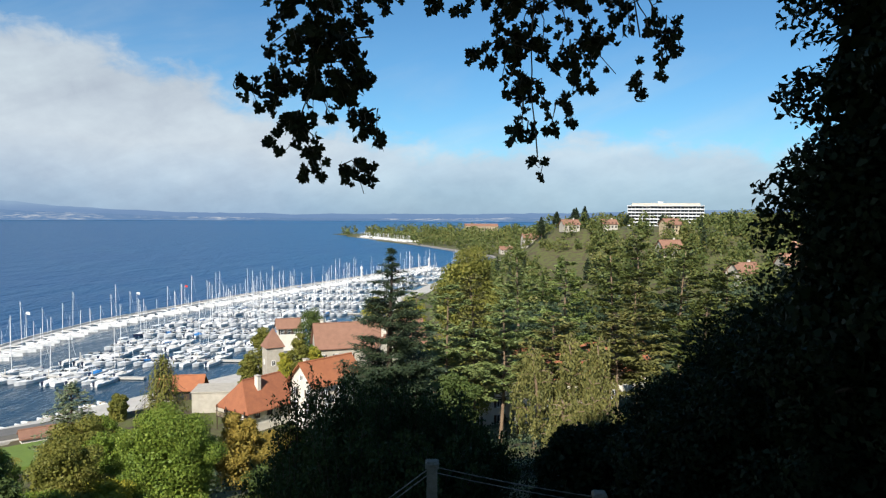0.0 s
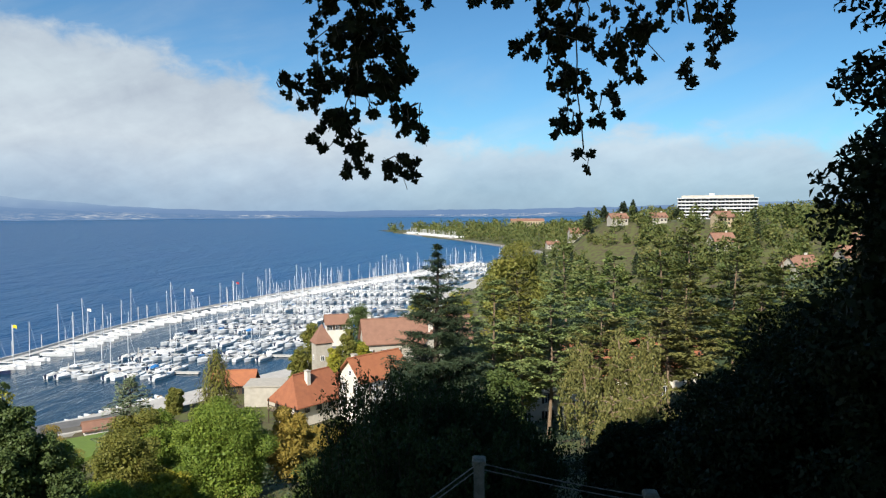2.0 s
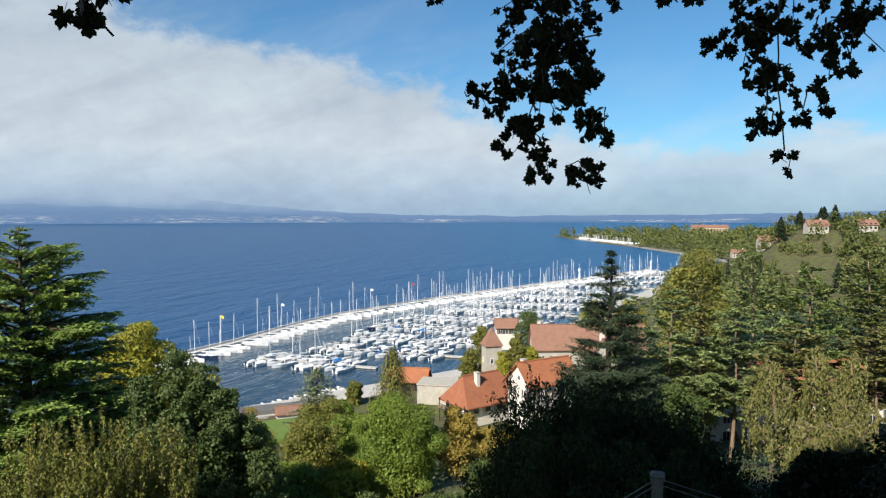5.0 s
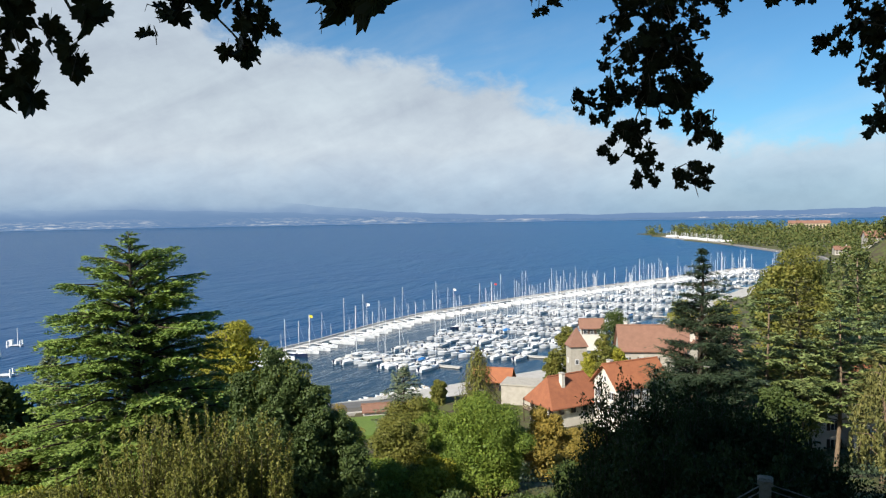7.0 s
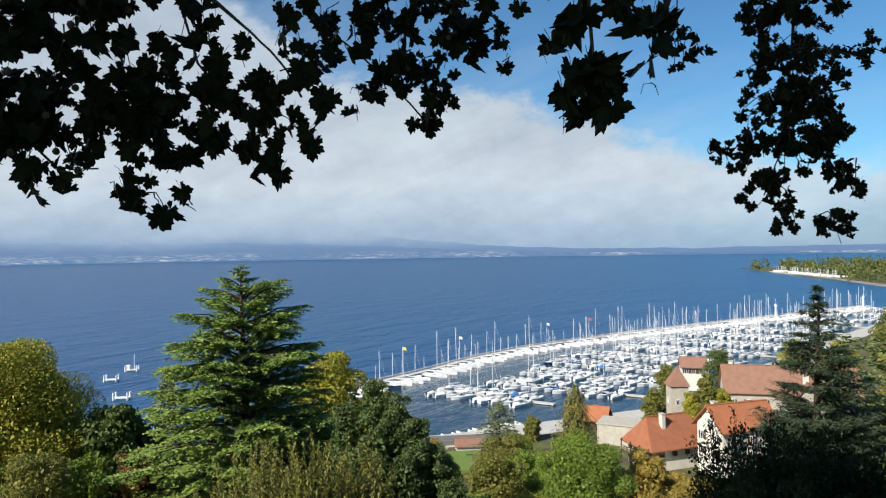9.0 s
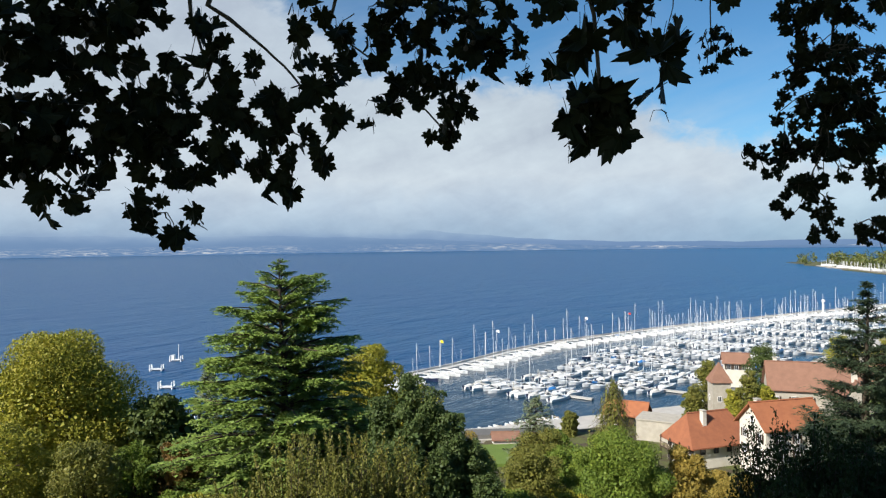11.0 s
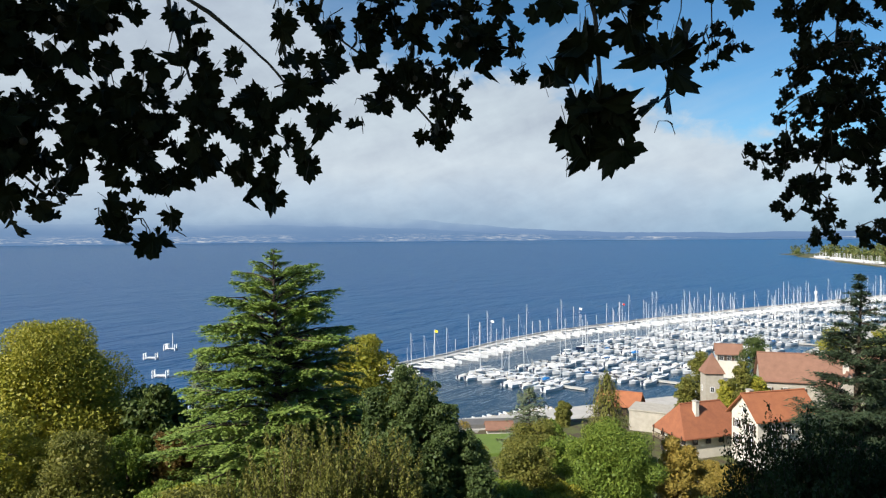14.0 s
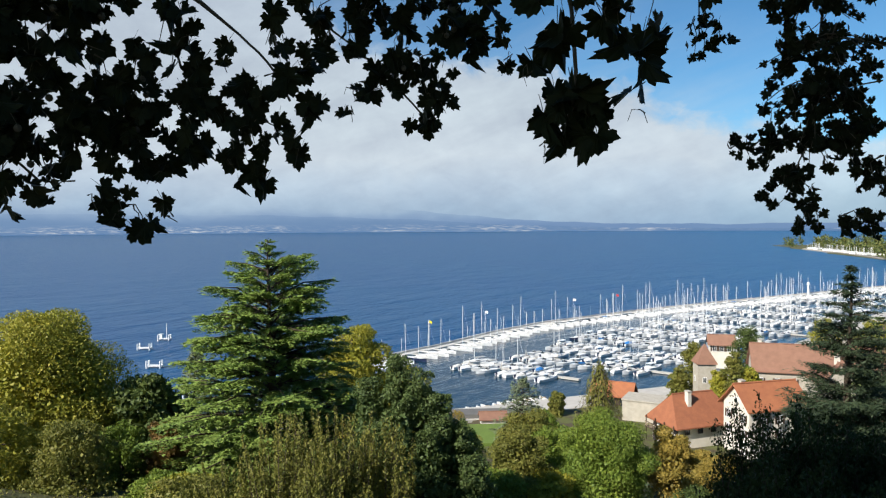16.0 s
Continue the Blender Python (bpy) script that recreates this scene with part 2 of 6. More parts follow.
# bush green darkened to hold the shade below the terrace
SHADE_BUSH_LEAF = leaf_material("shade_green_leaves", [(0.014, 0.027, 0.010), (0.030, 0.049, 0.017), (0.047, 0.066, 0.022)], 0.08, shine=0.1)
# near-black: the deep shade of ivy, laurel and bank put into the leaf colour
DEEP_SHADE_LEAF = leaf_material("deep_shade_leaves", [(0.005, 0.010, 0.005), (0.011, 0.019, 0.008), (0.020, 0.028, 0.011)], 0.05, shine=0.08)
HOLM_LEAF = leaf_material("holm_leaves", [(0.035, 0.06, 0.018), (0.08, 0.115, 0.03), (0.13, 0.16, 0.045)], 0.15)
EVERGREEN_LEAF = leaf_material("evergreen_leaves", [(0.04, 0.07, 0.023), (0.085, 0.125, 0.038), (0.15, 0.19, 0.06)], 0.15)
GREEN_LEAF = leaf_material("green_leaves", [(0.075, 0.125, 0.02), (0.155, 0.225, 0.034), (0.27, 0.31, 0.05)], 0.2)
OLIVE_LEAF = leaf_material("olive_leaves", [(0.09, 0.105, 0.023), (0.185, 0.19, 0.042), (0.30, 0.26, 0.06)], 0.22)
YELLOW_LEAF = leaf_material("yellowing_leaves", [(0.14, 0.165, 0.022), (0.31, 0.30, 0.038), (0.46, 0.38, 0.05)], 0.25)
GOLD_LEAF = leaf_material("golden_leaves", [(0.17, 0.15, 0.035), (0.33, 0.25, 0.055), (0.45, 0.31, 0.07)], 0.25)
RUST_LEAF = leaf_material("rust_leaves", [(0.12, 0.075, 0.03), (0.20, 0.12, 0.04), (0.27, 0.19, 0.05)], 0.2)
WOOD_LEAF = leaf_material("far_wood_leaves", [(0.04, 0.065, 0.02), (0.09, 0.12, 0.035), (0.14, 0.15, 0.045), (0.22, 0.19, 0.06)], 0.15, patch=0.05)
# backlit silhouette put into the colour: near-black, hardly any light let through
PLANE_LEAF = leaf_material("silhouette_plane_leaves", [(0.010, 0.015, 0.006), (0.016, 0.022, 0.008), (0.030, 0.028, 0.010)], 0.03, patch=2.0, shine=0.12)
ROOF_RED = material("red_tiles", (0.34, 0.125, 0.06), (0.23, 0.085, 0.045), 0.8, 0.85, bump=0.7, bump_scale=12)
ROOF_ORANGE = material("orange_tiles", (0.40, 0.15, 0.065), (0.28, 0.10, 0.05), 0.8, 0.85, bump=0.7, bump_scale=12)
ROOF_BROWN = material("brown_tiles", (0.29, 0.155, 0.105), (0.21, 0.11, 0.075), 0.8, 0.88, bump=0.7, bump_scale=12)
PLASTER = material("pale_plaster", (0.72, 0.68, 0.60), (0.58, 0.54, 0.46), 0.7, 0.9, bump=0.2)
STONE = material("pale_stone", (0.50, 0.46, 0.39), (0.34, 0.31, 0.26), 0.9, 0.92, bump=0.5)
GREY_STONE = material("grey_stone", (0.33, 0.31, 0.28), (0.22, 0.20, 0.18), 1.2, 0.92, bump=0.6)
CONCRETE = material("quay_concrete", (0.52, 0.50, 0.46), (0.38, 0.36, 0.33), 0.5, 0.9, bump=0.3)
WHITE = material("white_gelcoat", (0.80, 0.80, 0.79), (0.68, 0.69, 0.69), 0.6, 0.35, spec=0.5)
CANVAS = material("cream_canvas", (0.66, 0.64, 0.60), (0.52, 0.51, 0.48), 1.5, 0.85)
BLUE_CANVAS = material("blue_canvas", (0.03, 0.22, 0.55), (0.02, 0.13, 0.36), 1.5, 0.8)
NAVY = material("navy_hull", (0.02, 0.035, 0.09), (0.015, 0.02, 0.05), 0.8, 0.35)
GREY_DECK = material("grey_deck", (0.68, 0.68, 0.67), (0.55, 0.55, 0.54), 1.2, 0.7)
TEAK = material("teak_deck", (0.40, 0.31, 0.21), (0.28, 0.21, 0.14), 3.0, 0.8)
ALU = material("mast_aluminium", (0.72, 0.73, 0.74), (0.62, 0.62, 0.64), 2.0, 0.45, metal=0.05)
DARK_GLASS = material("dark_glass", (0.02, 0.025, 0.03), (0.03, 0.035, 0.04), 2.0, 0.12, spec=0.6)
DARK_WOOD = material("dark_wood", (0.07, 0.045, 0.03), (0.045, 0.03, 0.02), 4.0, 0.8, bump=0.4)
HOTEL_WHITE = material("hotel_white", (0.62, 0.63, 0.65), (0.52, 0.53, 0.55), 0.2, 0.8)
PALE_CONCRETE = material("pale_concrete", (0.60, 0.58, 0.54), (0.46, 0.44, 0.41), 0.5, 0.85)
DULL_PLASTER = material("weathered_plaster", (0.50, 0.47, 0.41), (0.38, 0.35, 0.30), 0.4, 0.92)
CREAM = material("cream_render", (0.48, 0.39, 0.27), (0.38, 0.30, 0.20), 0.3, 0.9)
WIRE = material("steel_wire", (0.22, 0.22, 0.22), (0.14, 0.13, 0.12), 8.0, 0.5, metal=0.7)
POST_STONE = material("grey_post", (0.20, 0.19, 0.16), (0.11, 0.11, 0.08), 5.0, 0.95, bump=0.6)
LAWN = material("mown_lawn", (0.14, 0.21, 0.035), (0.10, 0.15, 0.03), 0.4, 0.95, bump=0.5, bump_scale=30)
ASPHALT = material("quay_asphalt", (0.16, 0.155, 0.15), (0.11, 0.11, 0.105), 0.6, 0.9)
RED_CLOTH = material("red_cloth", (0.55, 0.05, 0.04), (0.45, 0.04, 0.03), 2.0, 0.9)
YELLOW_CLOTH = material("yellow_cloth", (0.75, 0.62, 0.03), (0.65, 0.5, 0.03), 2.0, 0.9)
WHITE_CLOTH = material("white_cloth", (0.8, 0.8, 0.78), (0.7, 0.7, 0.68), 2.0, 0.9)


# ---- building kit ----
class Shape:
    """Collects points and faces for one mesh."""

    def __init__(self):
        self.v, self.f = [], []

    def add(self, points, faces):
        n = len(self.v)
        self.v += [tuple(p) for p in points]
        self.f += [tuple(n + i for i in f) for f in faces]
        return self

    def box(self, x0, y0, z0, x1, y1, z1, m=None):
        p = [Vector((x, y, z)) for z in (z0, z1) for x, y in ((x0, y0), (x1, y0), (x1, y1), (x0, y1))]
        if m:
            p = [m @ q for q in p]
        return self.add(p, [(3, 2, 1, 0), (4, 5, 6, 7), (0, 1, 5, 4), (1, 2, 6, 5), (2, 3, 7, 6), (3, 0, 4, 7)])

    def loft(self, rings, caps=True):
        n, k = len(rings[0]), len(self.v)
        self.v += [tuple(p) for r in rings for p in r]
        for i in range(len(rings) - 1):
            for j in range(n):
                self.f.append((k + i * n + j, k + i * n + (j + 1) % n, k + (i + 1) * n + (j + 1) % n, k + (i + 1) * n + j))
        if caps:
            self.f.append(tuple(k + j for j in reversed(range(n))))
            self.f.append(tuple(k + (len(rings) - 1) * n + j for j in range(n)))
        return self

    def tube(self, pts, radii, sides=6):
        pts = [Vector(p) for p in pts]
        rings = []
        for i, p in enumerate(pts):
            d = (pts[min(i + 1, len(pts) - 1)] - pts[max(i - 1, 0)]).normalized()
            u = d.cross(Vector((0.31, 0.95, 0.07)) if abs(d.z) > 0.5 else Vector((0, 0, 1))).normalized()
            w = d.cross(u)
            rings.append([p + float(radii[i]) * (math.cos(2 * math.pi * j / sides) * u + math.sin(2 * math.pi * j / sides) * w) for j in range(sides)])
        return self.loft(rings)

    def mesh(self, name, mat, smooth=False):
        me = bpy.data.meshes.new(name)
        me.from_pydata(self.v, [], self.f)
        me.materials.append(mat)
        if smooth:
            me.shade_smooth()
        me.update()
        return me


def quads(name, v, mat):
    """A mesh of loose quads from an array of 4 points each."""
    n = len(v) // 4
    me = bpy.data.meshes.new(name)
    me.vertices.add(4 * n)
    me.vertices.foreach_set("co", np.ascontiguousarray(v, dtype=np.float32).ravel())
    me.loops.add(4 * n)
    me.loops.foreach_set("vertex_index", np.arange(4 * n, dtype=np.int32))
    me.polygons.add(n)
    me.polygons.foreach_set("loop_start", np.arange(0, 4 * n, 4, dtype=np.int32))
    me.materials.append(mat)
    me.update(calc_edges=True)
    me.validate()
    return me


def thing(name, x=0, y=0, z=0, turn=0, label="", category="", group="", kind=""):
    ob = new(name)
    ob.empty_display_size = 0.2
    ob.matrix_world = pose(x, y, z, 0, 0, turn)
    return tagged(ob, label, category, group, kind)


def part(name, shape, mat, parent, label="", smooth=False):
    me = shape.mesh(name, mat, smooth) if isinstance(shape, Shape) else shape
    ob = new(name, me)
    ob.parent = parent
    if label:
        ob["label"] = label
    return ob


def solid(name, shape, mat, label="", category="", group="", kind="", smooth=False):
    me = shape.mesh(name, mat, smooth) if isinstance(shape, Shape) else shape
    return tagged(new(name, me), label, category, group, kind)


rng = np.random.default_rng(7)


def unit(v):
    return v / np.maximum(np.linalg.norm(v, axis=-1, keepdims=True), 1e-9)


def leaves(c, along, normal, length, width, fold=0.25):
    """Folded rhombic leaves or sprays at the points c."""
    along = unit(along)
    side = unit(np.cross(normal, along))
    nrm = np.cross(along, side)
    length, width = np.broadcast_to(length, len(c))[:, None], np.broadcast_to(width, len(c))[:, None]
    a = c - along * length * 0.5
    b = c + side * width * 0.5 + nrm * width * fold - along * length * 0.08
    t = c + along * length * 0.5
    d = c - side * width * 0.5 + nrm * width * fold - along * length * 0.08
    return np.stack([a, b, t, d], 1).reshape(-1, 3)


# ---- the lie of the land ----
SHORE = [(-4600, -1500), (-900, -260), (-420, -20), (-230, 55), (-165, 78), (-112, 104), (-90, 128), (-78, 150), (-58, 180), (-50, 215), (-44, 260), (-30, 350), (-5, 470),
         (30, 570), (42, 640), (40, 720), (-8, 860), (-70, 1036), (-145, 1208), (-266, 1500), (-255, 1540), (-120, 1720), (200, 1900), (900, 2150), (4600, 2600)]
CREST = [(-4600, -2200), (-300, -150), (-60, -36), (-6, -2), (6, 1), (40, 8), (110, 50), (200, 140), (300, 260), (235, 385), (135, 455), (72, 488), (92, 560), (170, 630), (260, 760), (480, 1000), (1200, 1500), (4600, 2000)]


def far_from_line(x, y, line):
    best = np.full(x.shape, 1e9)
    for (x0, y0), (x1, y1) in zip(line, line[1:]):
        dx, dy = x1 - x0, y1 - y0
        t = np.clip(((x - x0) * dx + (y - y0) * dy) / (dx * dx + dy * dy), 0, 1)
        best = np.minimum(best, np.hypot(x - x0 - t * dx, y - y0 - t * dy))
    return best


def inside(x, y, line):
    """True on the landward side of a line that runs from far west to far east."""
    ring = line + [(4700, -4700), (-4700, -4700)]
    odd = np.zeros(x.shape, bool)
    for (x0, y0), (x1, y1) in zip(ring, ring[1:] + ring[:1]):
        if y0 == y1:
            continue
        hit = ((y0 > y) != (y1 > y)) & (x < (x1 - x0) * (y - y0) / (y1 - y0) + x0)
        odd ^= hit
    return odd


def ease(a, b, v):
    t = np.clip((v - a) / (b - a), 0, 1)
    return t * t * (3 - 2 * t)


def height(x, y):
    x, y = np.asarray(x, float), np.asarray(y, float)
    ds, dc = far_from_line(x, y, SHORE), far_from_line(x, y, CREST)
    land, high = inside(x, y, SHORE), inside(x, y, CREST)
    t = np.where(high, 1.0, ds / (ds + dc + 1e-6))
    g = np.clip((t - 0.30) / 0.70, 0, 1)
    g = 0.45 * g + 0.55 * g * g * (3 - 2 * g)
    top = 43.4 - 7.5 * ease(100, 460, y)
    h = np.minimum(1.3 + ds * 0.02, 2.4) + (top - 2.4) * g
    r = np.hypot(x, y)
    h -= 1.9 * ease(1.6, 4.5, y + 0.15 * x - 0.75 * np.minimum(x + 1.0, 0)) * (1 - ease(25, 55, r))
    h -= 3.2 * ease(3.5, 9.0, y + 0.15 * x - 0.75 * np.minimum(x + 1.0, 0)) * ease(1.2, 4.5, -x) * (1 - ease(25, 55, r))
    return np.where(land, h, -2.5)


def ground_at(x, y):
    return float(height(np.array([x]), np.array([y]))[0])


def build_ground():
    rad = np.concatenate([[0.0], np.geomspace(1.2, 4650, 150)])
    ang = np.linspace(0, 2 * np.pi, 301)[:-1]
    R_, A_ = np.meshgrid(rad, ang, indexing="ij")
    X, Y = R_ * np.cos(A_), R_ * np.sin(A_)
    Z = height(X, Y)
    rough = np.array([noise.noise((x * 0.15, y * 0.15, 0)) for x, y in zip(X.ravel(), Y.ravel())]).reshape(X.shape)
    Z = Z + np.where((R_ > 3) & (Z > 4), rough * 0.5, 0)
    n, k = X.shape
    s = Shape()
    s.v = list(map(tuple, np.stack([X, Y, Z], -1).reshape(-1, 3).tolist()))
    s.f = [(i * k + j, (i + 1) * k + j, (i + 1) * k + (j + 1) % k, i * k + (j + 1) % k) for i in range(n - 1) for j in range(k)]
    solid("ground", s, GROUND, "wooded hillside falling from a terrace to a lake shore", "ground", kind="structure", smooth=True)
    w = Shape()
    ring = [(4690 * math.cos(q), 4690 * math.sin(q), 0) for q in np.linspace(0, 2 * np.pi, 97)[:-1]]
    w.add(ring, [tuple(range(96))])
    solid("water", w, WATER, "deep blue lake ruffled by a light wind", "water", kind="structure")


def build_far_land():
    """Hazy shore across the lake, in two ranges."""
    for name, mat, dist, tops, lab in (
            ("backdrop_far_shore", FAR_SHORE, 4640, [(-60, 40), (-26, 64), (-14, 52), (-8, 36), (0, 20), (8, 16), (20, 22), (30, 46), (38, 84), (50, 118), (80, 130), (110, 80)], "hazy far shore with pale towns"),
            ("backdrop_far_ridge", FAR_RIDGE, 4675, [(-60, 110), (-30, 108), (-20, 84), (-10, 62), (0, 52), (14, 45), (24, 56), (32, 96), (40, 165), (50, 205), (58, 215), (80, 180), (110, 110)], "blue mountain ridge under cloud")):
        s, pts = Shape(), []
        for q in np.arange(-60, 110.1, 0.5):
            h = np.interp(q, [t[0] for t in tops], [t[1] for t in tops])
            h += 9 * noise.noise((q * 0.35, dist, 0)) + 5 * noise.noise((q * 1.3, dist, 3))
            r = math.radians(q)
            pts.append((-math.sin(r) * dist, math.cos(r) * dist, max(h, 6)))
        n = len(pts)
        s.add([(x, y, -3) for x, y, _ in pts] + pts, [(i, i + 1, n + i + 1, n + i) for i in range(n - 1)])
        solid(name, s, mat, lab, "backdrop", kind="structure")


build_ground()
build_far_land()


# ---- trees ----
def bent(a, b, sag=0.0, n=5, wob=0.0):
    """Points from a to b, lifted in the middle by sag, slightly crooked."""
    a, b = Vector(a), Vector(b)
    out = []
    for i in range(n):
        t = i / (n - 1)
        p = a.lerp(b, t) + Vector((0, 0, sag * 4 * t * (1 - t)))
        if 0 < i < n - 1 and wob:
            p += Vector(rng.normal(0, wob, 3))
        out.append(p)
    return out


def trunk_and_limbs(ob, h, crown_base, radius, girth, mat, limbs=7, lean=0.0):
    s = Shape()
    pts = [Vector((lean * t * t + 0.02 * h * math.sin(5 * t), 0.015 * h * math.sin(4 * t + 1), h * t - 0.4)) for t in np.linspace(0, 0.93, 8)]
    s.tube(pts, [girth * (1.25 if i == 0 else 1 - 0.12 * i) for i in range(8)], 8)
    part("trunk", s, mat, ob, smooth=True)
    for i in range(limbs):
        t = crown_base / h + (0.85 - crown_base / h) * (i + 0.3) / limbs
        k = min(6, int(t / 0.93 * 7))
        q = 2.4 * i + rng.uniform(0, 0.8)
        reach = radius * rng.uniform(0.55, 0.85) * (1 - 0.4 * i / limbs)
        a = pts[k]
        b = a + Vector((math.cos(q) * reach, math.sin(q) * reach, reach * rng.uniform(0.2, 0.6)))
        part("limb", Shape().tube(bent(a, b, 0.1 * reach, 5, 0.04 * reach), [girth * 0.45 * (1 - 0.2 * j) for j in range(5)], 5), mat, ob, smooth=True)


def broad_crown(h, base, radius, n, lobes, size, squash=1.0, rise=0.35):
    """Leaves of a crown of billowing clumps with gaps between them, widest below its middle."""
    lobes = int(lobes * 1.7)
    u = rng.uniform(0, 1, lobes)
    q = rng.uniform(0, 2 * np.pi, lobes)
    wide = np.sqrt(np.clip(1 - (np.abs(u - 0.36) / 0.66) ** 2.0, 0.02, 1)) * rng.uniform(0.66, 1.12, lobes)
    rad = radius * wide * np.sqrt(rng.uniform(0.25, 1.0, lobes)) * 0.88
    cen = np.stack([np.cos(q) * rad, np.sin(q) * rad * squash, base + (h - base) * u * 0.95], 1)
    lobe_r = radius * rng.uniform(0.11, 0.28, lobes)
    pick = rng.choice(lobes, n, p=lobe_r ** 1.6 / np.sum(lobe_r ** 1.6))
    w = unit(rng.normal(size=(n, 3)) + np.array([0, 0, rise]))
    r = lobe_r[pick] * (1.08 - 0.55 * rng.random(n) ** 2.2)
    c = cen[pick] + w * r[:, None] * np.array([1, 1, 0.72]) + rng.normal(0, 0.25 * size, (n, 3))
    normal = unit(w + rng.normal(0, 0.38, (n, 3)))
    along = unit(rng.normal(size=(n, 3)) + np.array([0, 0, -0.5]))
    ln = size * rng.uniform(0.5, 1.4, n)
    k = n // 6
    u = rng.uniform(0.02, 0.92, k)
    q = rng.uniform(0, 2 * np.pi, k)
    wide = np.sqrt(np.clip(1 - (np.abs(u - 0.36) / 0.66) ** 2.0, 0.02, 1)) * np.sqrt(rng.uniform(0, 0.5, k)) * radius
    core = np.stack([np.cos(q) * wide, np.sin(q) * wide * squash, base + (h - base) * u * 0.95], 1)
    big = size * rng.uniform(1.2, 2.4, k)
    inner = leaves(core, unit(rng.normal(size=(k, 3))), unit(rng.normal(size=(k, 3))), big, big * 0.7)
    return np.concatenate([leaves(c, along, normal, ln, ln * 0.55), inner])


def broad_tree(name, x, y, top, radius, mat, label, n=7000, lobes=26, size=0.42, base=0.28, girth=None, bark=BARK, squash=1.0, category="tree", group="", z=None):
    z = ground_at(x, y) if z is None else z
    h = max(top - z, 2.0)
    ob = thing(name, x, y, z, rng.uniform(0, 360), label, category, group)
    trunk_and_limbs(ob, h, h * base, radius, girth or 0.028 * h + 0.05, bark, 6)
    part("crown", quads("crown", broad_crown(h, h * base, radius, n, lobes, size, squash), mat), mat, ob)
    return ob


def conifer(name, x, y, top, radius, mat, label, whorls=26, per=7, sprays=34, base=0.08, droop=0.12, up=0.1, size=0.5, thin=0.3, taper=1.0, girth=None, bark=BARK,
            clump=0.0, hang=0.0, z=None, round_top=0.0, gaps=0.1, tip=0.5):
    """A conifer of whorled boughs, each a flat fan of needled sprays."""
    z = ground_at(x, y) if z is None else z
    h = max(top - z, 2.0)
    ob = thing(name, x, y, z, rng.uniform(0, 360), label, "tree")
    g = girth or 0.018 * h + 0.05
    s = Shape().tube([(0.01 * h * math.sin(3 * t), 0.01 * h * math.sin(4 * t + 2), h * t - 0.3) for t in np.linspace(0, 0.99, 9)], [g * (1.05 - t) + 0.015 for t in np.linspace(0, 0.99, 9)], 8)
    part("trunk", s, bark, ob, smooth=True)
    wood, cs, al, nr, ln = Shape(), [], [], [], []
    for i in range(whorls):
        t = base + (1 - base) * ((i + 0.2) / whorls) ** 0.95
        prof = max(0.04, (1 - t) / (1 - base)) ** taper
        if round_top:
            prof = math.sqrt(max(0.03, 1 - ((t - base) / (1 - base)) ** (1.6 + round_top)))
        prof *= min(1.0, 0.12 + (1 - t) * h / tip)
        if t < base + 0.12:
            prof *= 0.75
        for j in range(per):
            if rng.random() < gaps:
                continue
            q = 2 * math.pi * (j + rng.uniform(-0.3, 0.3)) / per + i * 1.1
            reach = radius * prof * rng.uniform(0.62, 1.12)
            zz = h * t + rng.uniform(-0.3, 0.3) * h / whorls
            out = np.array([math.cos(q), math.sin(q), 0.0])
            side = np.array([-out[1], out[0], 0.0])
            end = out * reach + np.array([0, 0, zz + up * reach - droop * reach])
            root = np.array([0, 0, zz])
            mid = (root + end) / 2 + np.array([0, 0, droop * 0.6 * reach])
            if reach > 0.8:
                wood.tube([root, mid, end], [0.02 + 0.012 * reach, 0.015 + 0.008 * reach, 0.012], 4)
            m = max(5, int(sprays * (0.25 + 0.75 * prof)))
            u = (rng.uniform(0.72, 1.05, m) if clump and rng.random() < clump else rng.uniform(0.15, 1.04, m) ** 0.75)
            p = ((1 - u) ** 2)[:, None] * root + (2 * u * (1 - u))[:, None] * mid + (u ** 2)[:, None] * end
            spread = rng.uniform(-1, 1, m) * reach * 0.34 * np.sin(np.pi * np.clip(u, 0, 1) ** 0.8 * 0.86 + 0.25)
            p = p + side * spread[:, None] + np.array([0, 0, 1]) * (rng.normal(0, thin * 0.35, m) - np.abs(spread) * 0.18 - hang * rng.random(m))[:, None]
            cs.append(p)
            flat = 0.3 if hang > 0.6 else 1.0
            al.append(out * 0.8 * flat + side * np.sign(spread)[:, None] * 0.75 * flat + rng.normal(0, 0.35, (m, 3)) + np.array([0, 0, -0.15 - hang]))
            nr.append(np.array([0, 0, 1.0]) + rng.normal(0, 0.45, (m, 3)) + (out * hang))
            ln.append(size * rng.uniform(0.6, 1.3, m))
    c, al, nr, ln = np.concatenate(cs), np.concatenate(al), np.concatenate(nr), np.concatenate(ln)
    part("bough_frame", wood, bark, ob)["kind"] = "stuff"
    part("needles", quads("needles", leaves(c, al, nr, ln, ln * 0.3, 0.12), mat), mat, ob)
    return ob


